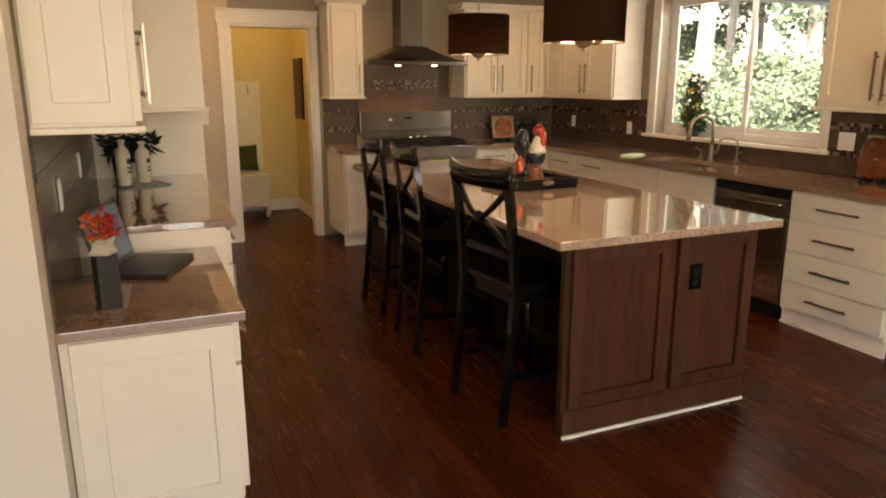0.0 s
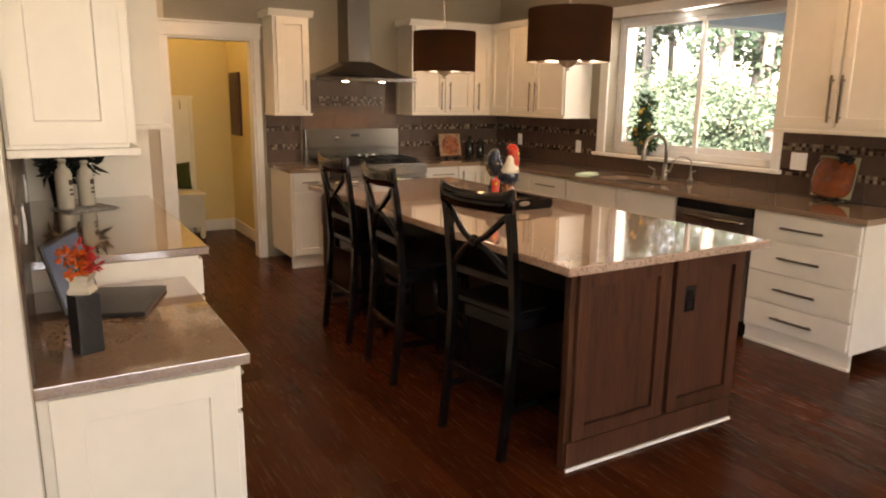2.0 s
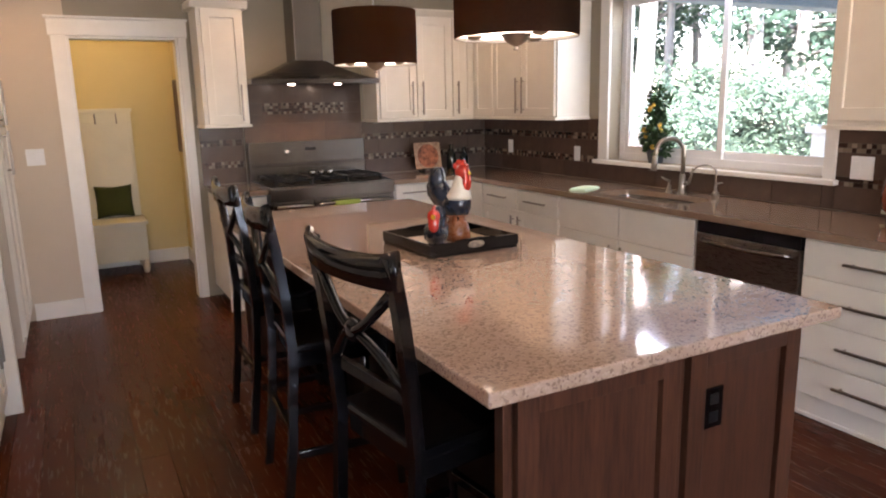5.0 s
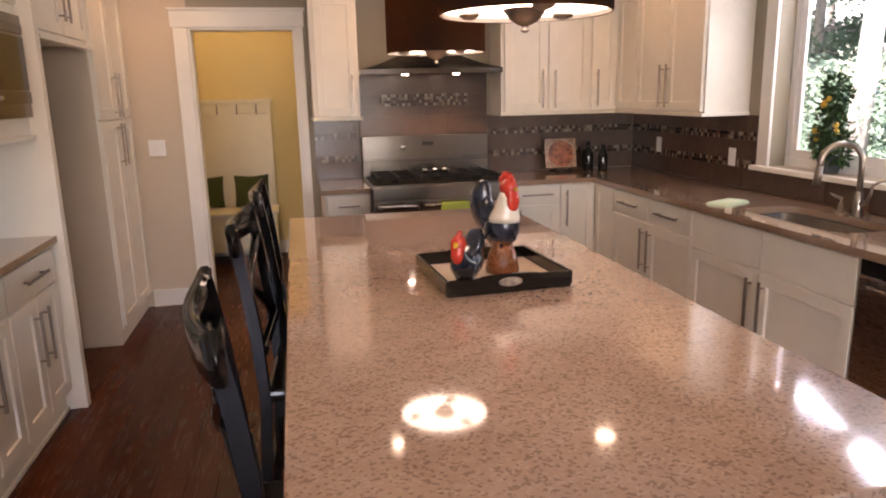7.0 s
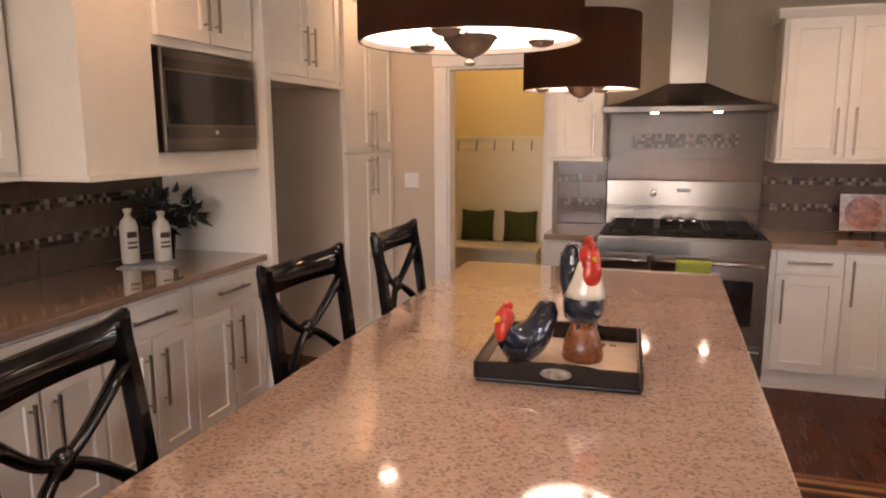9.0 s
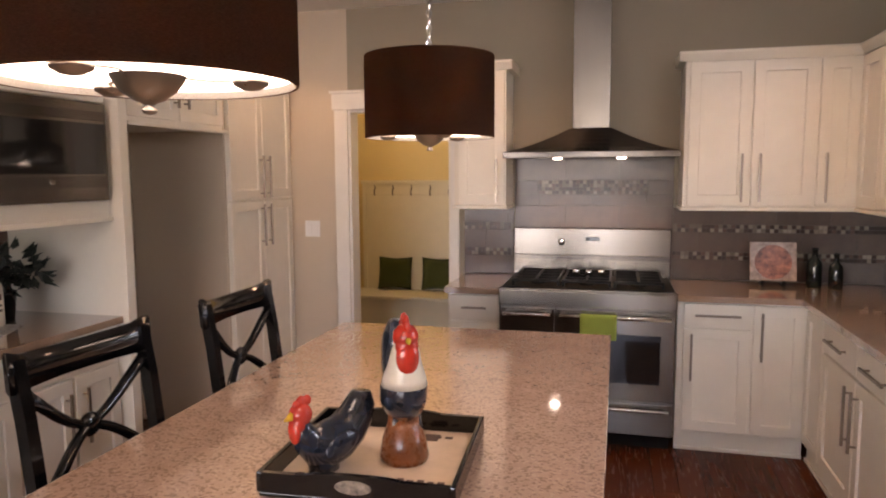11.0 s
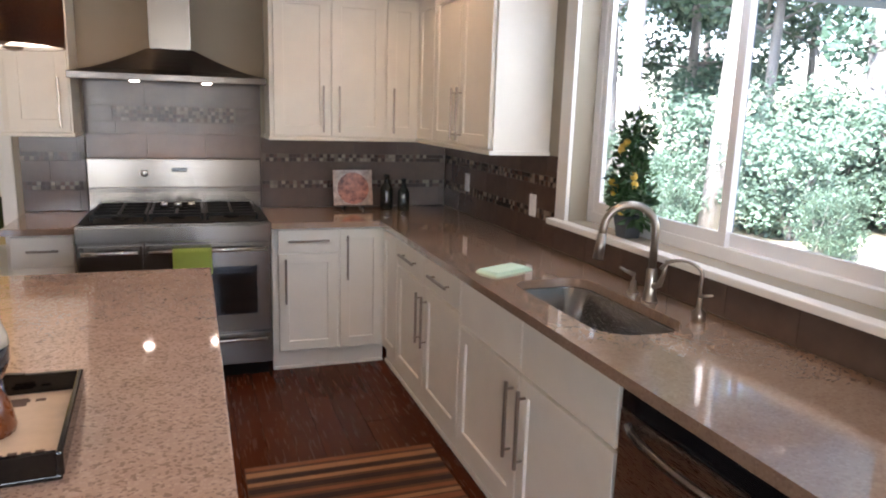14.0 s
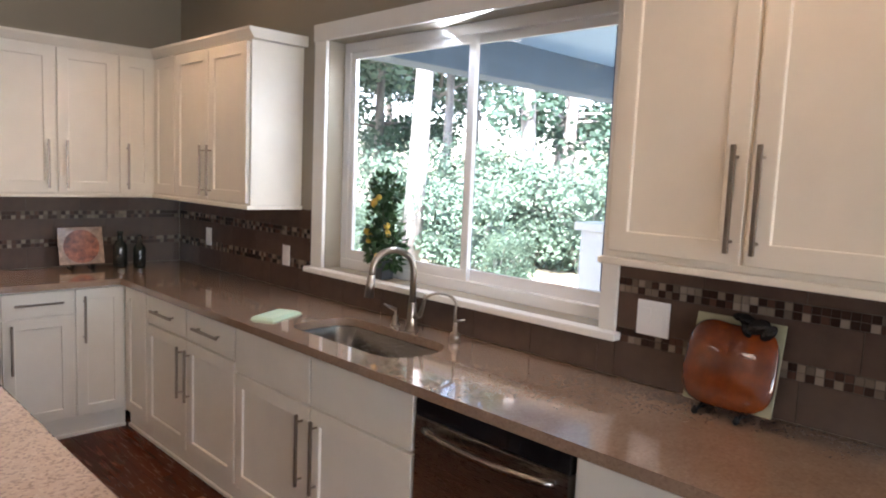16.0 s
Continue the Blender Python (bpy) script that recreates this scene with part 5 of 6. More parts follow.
g.finish("rooster_figurine", "glazed ceramic rooster figurine with white neck on tray", "figurine", pose(4.578, 5.228, CT + 0.0135, 0, 0, -62))
g = Glazed()       # low hen, looks along +x
tube(g.bm, [(0.062, 0, 0.128), (0.058, 0, 0.105), (0.046, 0, 0.08), (0.024, 0, 0.062), (-0.008, 0, 0.055), (-0.045, 0, 0.062), (-0.078, 0, 0.082), (-0.10, 0, 0.108), (-0.113, 0, 0.135), (-0.116, 0, 0.158)], [0.018, 0.025, 0.036, 0.047, 0.054, 0.053, 0.050, 0.046, 0.040, 0.026], 22)
shell(g.bm, [((0.0, 0, 0.0), 0.034, 0.04), ((0.0, 0, 0.012), 0.034, 0.04), ((0.0, 0, 0.03), 0.04, 0.05)])
for v_ in g.bm.verts:
    v_.co.y *= 0.86 if v_.co.x > -0.06 else 0.78
for s in (-1, 1):
    ball(g.bm, (-0.025, s * 0.040, 0.062), 0.045, (1.15, 0.22, 0.6), (0, 20, 0))
g.paint(G_NAVY)
ball(g.bm, (0.062, 0, 0.14), 0.027, (1.05, 0.95, 1.0))
fan(g.bm, [(0.06, 0.168, 0.013), (0.044, 0.168, 0.012), (0.074, 0.162, 0.010)], 0.007)
ball(g.bm, (0.080, 0, 0.106), 0.021, (0.6, 0.95, 1.45))
ball(g.bm, (0.072, 0, 0.122), 0.023, (0.8, 1.0, 1.0))
g.paint(G_RED)
rod(g.bm, (0.084, 0, 0.14), (0.106, 0, 0.134), 0.011, 0.002, 10)
g.paint(G_YELLOW)
g.finish("hen_figurine", "dark blue glazed ceramic hen figurine on tray", "figurine", pose(4.418, 5.125, CT + 0.0135, 0, 0, -124) @ Matrix.Diagonal((0.92, 1.05, 1.02, 1)))

# ---- sill plant ----
M_POT = plain("grey_pot", (0.06, 0.07, 0.085), 0.5, vary=0.1)
M_LEAF = plain("dark_leaf", (0.025, 0.075, 0.022), 0.45, vary=0.35, scale=30, relief=0.1)
M_FRUIT = plain("yellow_fruit", (0.72, 0.46, 0.08), 0.35, vary=0.12, scale=30)
M_STEM = plain("brown_stem", (0.10, 0.06, 0.035), 0.8, vary=0.2)


def leaf_cloud(bm, rng, spots, per, size):
    """Small pointed leaves round given spots (x, y, z, radius)."""
    for cx, cy, cz, r in spots:
        for _ in range(per):
            d = Vector((rng.gauss(0, 1), rng.gauss(0, 1), rng.gauss(0, 1))).normalized() * r * (0.55 + 0.45 * rng.random())
            c = Vector((cx, cy, cz)) + d
            a = (d.normalized() + Vector((rng.uniform(-.7, .7), rng.uniform(-.7, .7), rng.uniform(-.8, .4)))).normalized()
            b = a.cross(Vector((rng.uniform(-1, 1), rng.uniform(-1, 1), 1))).normalized()
            s = size * rng.uniform(0.6, 1.2)
            up = a.cross(b) * s * 0.12
            vs = [bm.verts.new(c), bm.verts.new(c + a * s * 0.5 + b * s * 0.26 + up), bm.verts.new(c + a * s - up), bm.verts.new(c + a * s * 0.5 - b * s * 0.26 + up)]
            bm.faces.new((vs[0], vs[1], vs[2]))
            bm.faces.new((vs[0], vs[2], vs[3]))


pl = thing("lemon_plant", pose(6.715, 6.20, WZ0) @ Matrix.Scale(0.88, 4), "small potted lemon tree with yellow fruit on the sill", "plant")
bm = bmesh.new()
a = [(-0.038, -0.038), (0.038, -0.038), (0.038, 0.038), (-0.038, 0.038)]
lo = [bm.verts.new((x, y, 0)) for x, y in a]
hi = [bm.verts.new((x * 1.4, y * 1.4, 0.105)) for x, y in a]
i1 = [bm.verts.new((x * 1.28, y * 1.28, 0.105)) for x, y in a]
i0 = [bm.verts.new((x * 1.2, y * 1.2, 0.085)) for x, y in a]
for p, q in ((lo, hi), (hi, i1), (i1, i0)):
    for k in range(4):
        bm.faces.new((p[k], p[(k + 1) % 4], q[(k + 1) % 4], q[k]))
bm.faces.new(lo[::-1])
bm.faces.new(i0)
part("pot", bm, M_POT, pl, "grey square tapered pot")
bm = bmesh.new()
tube(bm, [(0, 0, 0.085), (0.01, 0.0, 0.25), (-0.005, 0.01, 0.40), (0.0, 0.0, 0.50)], [0.007, 0.006, 0.005, 0.003])
part("stem", bm, M_STEM, pl, smooth=True)
rng = random.Random(11)
bm = bmesh.new()
spots = [(0.0, 0.0, 0.53, 0.055), (0.01, -0.02, 0.47, 0.06), (0.0, 0.03, 0.43, 0.055), (0.0, 0.0, 0.36, 0.055), (-0.01, -0.04, 0.29, 0.065), (0.0, 0.06, 0.27, 0.07), (0.0, 0.09, 0.21, 0.055), (0.0, -0.09, 0.20, 0.055), (0.0, 0.05, 0.16, 0.06), (0.0, -0.07, 0.14, 0.06), (-0.02, 0.0, 0.22, 0.06)]
leaf_cloud(bm, rng, spots, 75, 0.056)
part("leaves", bm, M_LEAF, pl, "dark green pointed leaves")
for k, (x, y, z) in enumerate(((-0.045, 0.03, 0.43), (-0.05, -0.01, 0.45), (-0.04, 0.07, 0.24), (-0.05, 0.09, 0.26), (-0.05, 0.065, 0.21), (-0.04, -0.08, 0.26), (-0.03, -0.06, 0.30), (-0.06, -0.02, 0.13), (-0.05, 0.03, 0.415))):
    bm = bmesh.new()
    ball(bm, (x, y, z), 0.018, (1, 1, 1.15), u=12, v=8)
    part("lemon", bm, M_FRUIT, pl, "small yellow lemon", True)

# ---- pumpkin platter ----
M_ORANGE = plain("orange_glaze", (0.20, 0.034, 0.004), 0.05, vary=0.5, scale=8, grain=14, relief=0.25, coat=1.0)
M_CREAM = plain("cream_glaze", (0.60, 0.55, 0.45), 0.25, vary=0.05)
pm = thing("pumpkin_platter", pose(6.56, 4.43, CT, 0, 0, -90) @ Matrix.Scale(0.84, 4), "glossy orange pumpkin-shaped platter on a black easel", "platter")
lean = pose(0, 0, 0.035, -14, 0, 0)
bm = boxed((-0.155, 0.165, 0.022, 0.030, 0.0, 0.325), bevel=0.004)
bm.transform(lean)
part("square_plate", bm, plain("pale_green_glaze", (0.34, 0.33, 0.22), 0.2, vary=0.1), pm, "pale green square plate behind")
bm = bmesh.new()
nseg, rings = 48, []
for rr, dep in ((0.0, -0.034), (0.30, -0.032), (0.55, -0.027), (0.74, -0.020), (0.88, -0.012), (0.97, -0.003), (1.0, 0.004), (0.96, 0.010), (0.5, 0.012)):
    ring = []
    for k in range(nseg):
        t = 2 * math.pi * k / nseg
        lob = (abs(math.cos(t)) ** 3.6 + abs(math.sin(t)) ** 3.6) ** (-1 / 3.6) * (1 - 0.05 * math.sin(t)) - 0.08 * max(0, math.sin(t)) ** 12
        px = 0.165 * rr * lob * math.cos(t)
        ring.append(bm.verts.new((px, dep + 0.0035 * rr * math.cos(px * 130) * (dep < 0), 0.160 + 0.158 * rr * lob * math.sin(t))))
    rings.append(ring)
for p, q in zip(rings, rings[1:]):
    for k in range(nseg):
        bm.faces.new((p[k], p[(k + 1) % nseg], q[(k + 1) % nseg], q[k]))
bmesh.ops.remove_doubles(bm, verts=bm.verts, dist=0.0005)
bmesh.ops.recalc_face_normals(bm, faces=bm.faces)
bm.transform(lean)
part("pumpkin_dish", bm, M_ORANGE, pm, "glossy orange lobed dish", True)
bm = bmesh.new()
for x, z, r, a in ((0.045, 0.318, 0.035, 20), (0.085, 0.30, 0.045, -20), (0.125, 0.285, 0.035, -50), (0.05, 0.285, 0.03, 60), (0.02, 0.325, 0.025, 0)):
    ball(bm, (x, -0.026, z), r, (1.0, 0.2, 0.6), (0, a, 0), 12, 8)
bm.transform(lean)
part("leaf_relief", bm, M_BLACK, pm, "black glazed leaves", True)
bm = bmesh.new()
for s in (-1, 1):
    tube(bm, [(s * 0.075, -0.045, 0.03), (s * 0.075, -0.04, 0.006), (s * 0.075, 0.02, 0.03), (s * 0.06, 0.06, 0.17)], 0.006, 8)
    tube(bm, [(s * 0.075, -0.01, 0.018), (s * 0.07, 0.10, 0.005)], 0.006, 8)
    ball(bm, (s * 0.075, -0.045, 0.012), 0.012)
tube(bm, [(-0.075, 0.015, 0.028), (0.075, 0.015, 0.028)], 0.005, 8)
part("easel", bm, M_IRON, pm, "black iron easel", True)

# ---- corner: picture plate and dark bottles ----
pp = thing("picture_plate", pose(5.98, 8.235, CT, 0, 0, 0), "square plate with a food picture on a small easel", "plate")
M_FOOD = plain("food_picture", (0.34, 0.11, 0.05), 0.3, vary=0.75, scale=22, relief=0.0)
lean = pose(0, 0, 0.03, -12, 0, 0)
bm = boxed((-0.132, 0.132, 0.0, 0.008, 0.0, 0.235), bevel=0.004)
bm.transform(lean)
part("plate", bm, plain("brown_cream_glaze", (0.40, 0.27, 0.19), 0.2, vary=0.35, scale=30), pp, "brown and cream square plate")
bm = bmesh.new()
lathe(bm, [(0.0, 0.0), (0.105, 0.0), (0.105, 0.002), (0.0, 0.002)], 36)
bm.transform(lean @ pose(0.0, -0.0005, 0.112, 90, 0, 0))
part("food_picture", bm, M_FOOD, pp, "round picture of red-brown food")
bm = bmesh.new()
for s in (-1, 1):
    tube(bm, [(s * 0.06, -0.03, 0.03), (s * 0.06, -0.03, 0.008), (s * 0.06, 0.02, 0.028), (s * 0.05, 0.045, 0.15)], 0.005, 8)
    tube(bm, [(s * 0.06, -0.02, 0.006), (s * 0.06, 0.09, 0.006)], 0.005, 8)
part("easel", bm, M_IRON, pp, "black iron easel", True)
M_BOTTLE = plain("dark_green_glass", (0.012, 0.016, 0.013), 0.08, vary=0.2, relief=0)
for x, y, sc in ((6.20, 8.22, 1.0), (6.30, 8.16, 0.9)):
    bm = bmesh.new()
    lathe(bm, [(0.040, 0.0), (0.043, 0.01), (0.043, 0.13), (0.036, 0.155), (0.018, 0.175), (0.015, 0.215), (0.018, 0.22), (0.018, 0.235), (0.0, 0.236)], 24)
    solid("oil_bottle", bm, M_BOTTLE, "dark glass bottle standing on the worktop corner", "bottle", m=pose(x, y, CT) @ Matrix.Diagonal((sc, sc, sc, 1)), smooth=True, group="dark bottles")

# ---- wall plates ----
def wall_plate(m, w, h, label, rockers=1):
    u = thing("wall_plate", m, label, "switch plate")
    slab("plate", (-w / 2, w / 2, -0.006, 0.0, -h / 2, h / 2), M_VINYL, u, "", 0.002)
    for k in range(rockers):
        x = (k - (rockers - 1) / 2) * 0.046
        slab("rocker", (x - 0.016, x + 0.016, -0.009, -0.0062, -0.033, 0.033), M_VINYL, u, "", 0.001)


wall_plate(pose(XW - 0.011, 6.995, 1.10, 0, 0, -90), 0.07, 0.115, "white outlet plate on the tile backsplash")
wall_plate(pose(XW - 0.011, 7.94, 1.12, 0, 0, -90), 0.07, 0.115, "white outlet plate on the tile backsplash")
wall_plate(pose(XW - 0.011, 4.724, 1.142, 0, 0, -90), 0.118, 0.118, "white double switch plate on the tile", 2)
wall_plate(pose(XL + 0.011, 4.28, 1.14, 0, 0, 90), 0.07, 0.115, "white outlet plate above the desk")
wall_plate(pose(XL + 0.011, 5.25, 1.14, 0, 0, 90), 0.07, 0.115, "white outlet plate above the buffet")
wall_plate(pose(2.90, YR - 0.001, 1.20), 0.118, 0.118, "white double switch plate beside the doorway", 2)

# ---- desk and buffet things ----
vs_ = thing("square_vase", pose(2.205, 4.015, 0.79, 0, 0, 20), "tall black square vase with white neck and orange flowers", "vase")
slab("vase_body", (-0.034, 0.034, -0.034, 0.034, 0.0005, 0.18), plain("black_glazed_relief", (0.015, 0.016, 0.019), 0.35, vary=0.3, scale=40, grain=60, relief=0.8), vs_, "black glazed relief body", 0.004)
bm = bmesh.new()
lathe(bm, [(0.043, 0.1805), (0.045, 0.19), (0.036, 0.20), (0.034, 0.215), (0.044, 0.232), (0.043, 0.236), (0.030, 0.236)], 4)
part("vase_neck", bm, M_CREAM, vs_, "cream neck")
rng = random.Random(8)
M_PETAL = plain("orange_petal", (0.62, 0.10, 0.015), 0.6, vary=0.25, scale=40)
M_PETAL2 = plain("red_petal", (0.50, 0.03, 0.03), 0.6, vary=0.25, scale=40)
for k, (x, y, z) in enumerate(((0.0, 0.01, 0.30), (0.05, -0.02, 0.285), (-0.05, 0.02, 0.31), (0.03, 0.05, 0.32), (-0.03, -0.03, 0.275))):
    bm = bmesh.new()
    leaf_cloud(bm, rng, [(x * 0.7, y * 0.7, z - 0.02, 0.014)], 40, 0.027)
    part("flower", bm, M_PETAL if k % 2 == 0 else M_PETAL2, vs_, "orange silk flower")
bm = bmesh.new()
for x, y, z in ((0.0, 0.01, 0.30), (0.05, -0.02, 0.285), (-0.05, 0.02, 0.31), (0.03, 0.05, 0.32), (-0.03, -0.03, 0.275)):
    rod(bm, (x * 0.3, y * 0.3, 0.2), (x * 0.7, y * 0.7, z - 0.02), 0.003, segs=6)
part("flower_stems", bm, M_LEAF, vs_)
M_TABLET = plain("black_plastic", (0.014, 0.014, 0.015), 0.35, vary=0.15)
lp = thing("laptop", pose(2.325, 4.49, 0.7905, 0, 0, -20), "open black laptop on the desk", "laptop")
slab("keyboard_base", (-0.11, 0.14, -0.17, 0.19, 0.0, 0.018), M_TABLET, lp, "", 0.006)
bm = boxed((-0.004, 0.004, -0.17, 0.19, 0.0, 0.245), bevel=0.003)
bm.transform(pose(-0.115, 0, 0.017, 0, -14, 0))
lid = part("screen_lid", bm, M_TABLET, lp)
bm = boxed((0.0045, 0.006, -0.155, 0.175, 0.02, 0.23))
bm.transform(pose(-0.115, 0, 0.017, 0, -14, 0))
part("screen", bm, plain("grey_screen", (0.16, 0.22, 0.34), 0.2, vary=0.15), lid, "blank grey-blue screen")
for x, y, h in ((2.245, 6.09, 0.275), (2.355, 6.195, 0.255)):
    bt = thing("soap_bottle", pose(x, y, CT + 0.012), "white ceramic bottle with dark label on a folded mat", "bottle", "white bottles on the buffet")
    bm = bmesh.new()
    s = h / 0.275
    lathe(bm, [(0.040, 0.0), (0.043, 0.008), (0.043, 0.185 * s), (0.036, 0.212 * s), (0.018, 0.23 * s), (0.015, 0.25 * s), (0.021, 0.253 * s), (0.021, 0.272 * s), (0.0, 0.275 * s)], 24)
    part("bottle_body", bm, M_CREAM, bt, smooth=True)
    for zz, hh in ((0.13, 0.03), (0.075, 0.012), (0.10, 0.010)):
        bm = bmesh.new()
        n = 10
        lo = [bm.verts.new((0.0436 * math.cos(radians(-60 + 70 * k / n)), 0.0436 * math.sin(radians(-60 + 70 * k / n)), zz * s)) for k in range(n + 1)]
        hi = [bm.verts.new((v.co.x, v.co.y, (zz + hh) * s)) for v in lo]
        for k in range(n):
            bm.faces.new((lo[k], lo[k + 1], hi[k + 1], hi[k]))
        bmesh.ops.solidify(bm, geom=bm.faces[:], thickness=-0.0006)
        part("label_print", bm, M_INK, bt, "dark printed label")
bm = bmesh.new()
for k in range(3):
    box(bm, -0.14 + 0.008 * k, 0.14 - 0.01 * k, -0.11 + 0.006 * k, 0.11 - 0.01 * k, 0.004 * k + 0.0004, 0.004 * k + 0.0036, 0.0012)
solid("folded_mat", bm, plain("grey_white_cloth", (0.42, 0.39, 0.36), 0.9, vary=0.35, scale=40, relief=0.3), "grey and white folded cloth under the bottles", "cloth", m=pose(2.34, 6.13, CT, 0, 0, 25))
bp = thing("dark_plant", pose(2.235, 6.36, CT), "dark leafy plant in a black pot", "plant")
bm = bmesh.new()
lathe(bm, [(0.045, 0.0005), (0.06, 0.13), (0.062, 0.14), (0.054, 0.14), (0.05, 0.12), (0.0, 0.12)], 24)
part("pot", bm, M_BLACK, bp, smooth=True)
bm = bmesh.new()
rng = random.Random(21)
leaf_cloud(bm, rng, [(0, 0, 0.22, 0.08), (0.06, -0.03, 0.27, 0.09), (-0.02, -0.08, 0.27, 0.09), (0.03, 0.07, 0.26, 0.07), (0.14, 0.04, 0.24, 0.05)], 26, 0.09)
for k in range(12):
    t = rng.random() * 6.28
    tube(bm, [(0, 0, 0.12), (0.04 * math.cos(t), 0.04 * math.sin(t), 0.2), (0.09 * math.cos(t), 0.09 * math.sin(t), 0.27)], 0.0025, 5)
part("leaves", bm, plain("blackish_leaf", (0.012, 0.018, 0.012), 0.5, vary=0.3, scale=30), bp)
# wooden ornament on the stub wall
bm = bmesh.new()
lathe(bm, [(0.0, 0.0), (0.15, 0.0), (0.165, 0.012), (0.155, 0.026), (0.13, 0.03), (0.0, 0.024)], 36)
solid("wall_clock", bm, wood("walnut", (0.07, 0.03, 0.015), (0.22, 0.11, 0.05), 0.4), "round brown wooden ornament hung on the pale wall", "ornament", m=pose(1.865, 3.639, 1.64, 90, 0, 0), smooth=True)

# ---- striped mat ----
mt = thing("striped_mat", pose(5.15, 4.98, 0), "brown and tan striped woven floor mat by the sink", "mat")
slab("mat_body", (0.0, 0.86, 0.0, 1.665, 0.0005, 0.007), plain("mat_brown", (0.11, 0.045, 0.02), 0.95, vary=0.2, grain=300, relief=0.5), mt, "", 0.002)
M_STRIPE = [plain("mat_tan", (0.34, 0.165, 0.075), 0.95, vary=0.2, grain=300, relief=0.5), plain("mat_rust", (0.24, 0.085, 0.035), 0.95, vary=0.2, grain=300, relief=0.5), plain("mat_dark", (0.035, 0.015, 0.01), 0.95, vary=0.2, grain=300, relief=0.5)]
rng = random.Random(2)
y = 0.012
k = 0
while y < 1.64:
    wd_ = rng.choice((0.018, 0.026, 0.036))
    slab("stripe", (0.002, 0.858, y, min(y + wd_, 1.66), 0.0072, 0.0085), M_STRIPE[(k * 7 + k // 3) % 3], mt, "", 0)
    y += wd_ + rng.choice((0.012, 0.022))
    k += 1

# ---- mudroom bench ----
M_BENCH = plain("cream_bench_paint", (0.74, 0.70, 0.56), 0.45, vary=0.03)
be = thing("hall_bench", pose(2.69, MY1 - 0.016, 0), "cream painted hall bench with tall hook panel", "bench")
BW = 0.985
slab("back_panel", (0.0, BW, -0.03, -0.002, 0.12, 1.50), M_BENCH, be)
slab("cap_rail", (-0.015, BW + 0.015, -0.05, -0.002, 1.5005, 1.535), M_BENCH, be)
slab("side_post", (-0.001, 0.035, -0.045, -0.0305, 0.5, 1.50), M_BENCH, be)
slab("side_post", (BW - 0.035, BW + 0.001, -0.045, -0.0305, 0.5, 1.50), M_BENCH, be)
slab("hook_rail", (0.036, BW - 0.036, -0.042, -0.0305, 1.40, 1.48), M_BENCH, be)
slab("seat", (-0.02, BW + 0.02, -0.46, -0.031, 0.47, 0.50), M_BENCH, be, "", 0.006)
slab("box", (0.0, BW, -0.43, -0.031, 0.13, 0.4695), M_BENCH, be)
for x in (0.03, BW - 0.03):
    for y in (-0.40, -0.06):
        bm = bmesh.new()
        lathe(bm, [(0.018, 0.0), (0.03, 0.03), (0.035, 0.07), (0.025, 0.1), (0.03, 0.1295)], 16, (x, y, 0))
        part("foot", bm, M_BENCH, be, smooth=True)
for k in range(5):
    x = 0.13 + k * (BW - 0.26) / 4
    bm = bmesh.new()
    tube(bm, [(x, -0.042, 1.46), (x, -0.07, 1.45), (x, -0.085, 1.425), (x, -0.075, 1.40), (x, -0.06, 1.395)], 0.006, 8)
    tube(bm, [(x, -0.045, 1.455), (x, -0.06, 1.475), (x, -0.065, 1.49)], 0.005, 8)
    part("coat_hook", bm, M_NICKEL, be, "small metal coat hook", True)
M_GREEN = plain("olive_cotton", (0.045, 0.06, 0.012), 0.9, vary=0.15, grain=350, relief=0.5)


def pillow(m):
    bm = bmesh.new()
    n = 12
    grid = {}
    for side in (1, -1):
        for i in range(n + 1):
            for j in range(n + 1):
                u, v = 2 * i / n - 1, 2 * j / n - 1
                t = 0.055 * max(0.0, (1 - u ** 4) * (1 - v ** 4)) ** 0.5
                pin = 1 - 0.07 * (1 - abs(u)) * abs(v) ** 6 - 0.0
                grid[side, i, j] = bm.verts.new((0.165 * u * (1 - 0.05 * (1 - v * v)), side * t, 0.16 + 0.155 * v * pin * (1 - 0.05 * (1 - u * u))))
        for i in range(n):
            for j in range(n):
                q = [grid[side, i, j], grid[side, i + 1, j], grid[side, i + 1, j + 1], grid[side, i, j + 1]]
                bm.faces.new(q if side < 0 else q[::-1])
    bmesh.ops.remove_doubles(bm, verts=bm.verts, dist=0.0006)
    return solid("cushion", bm, M_GREEN, "dark olive green square cushion on the hall bench", "cushion", m=m, smooth=True, group="bench cushions")


pillow(pose(3.02, MY1 - 0.125, 0.502, -10, 0, 0))
pillow(pose(3.45, MY1 - 0.125, 0.502, -10, 0, 2))
pc = thing("wall_picture", pose(MX1 - 0.002, 9.70, 1.45, 0, 0, 90), "dark red wooden framed picture on the mudroom wall", "picture")
slab("frame", (-0.20, 0.20, 0.0, 0.03, -0.34, 0.34), wood("red_frame", (0.03, 0.007, 0.005), (0.07, 0.018, 0.011), 0.35), pc, "", 0.012)
slab("picture", (-0.14, 0.14, 0.0302, 0.034, -0.27, 0.27), plain("brown_print", (0.055, 0.016, 0.010), 0.4, vary=0.6, scale=9), pc, "brown print", 0)
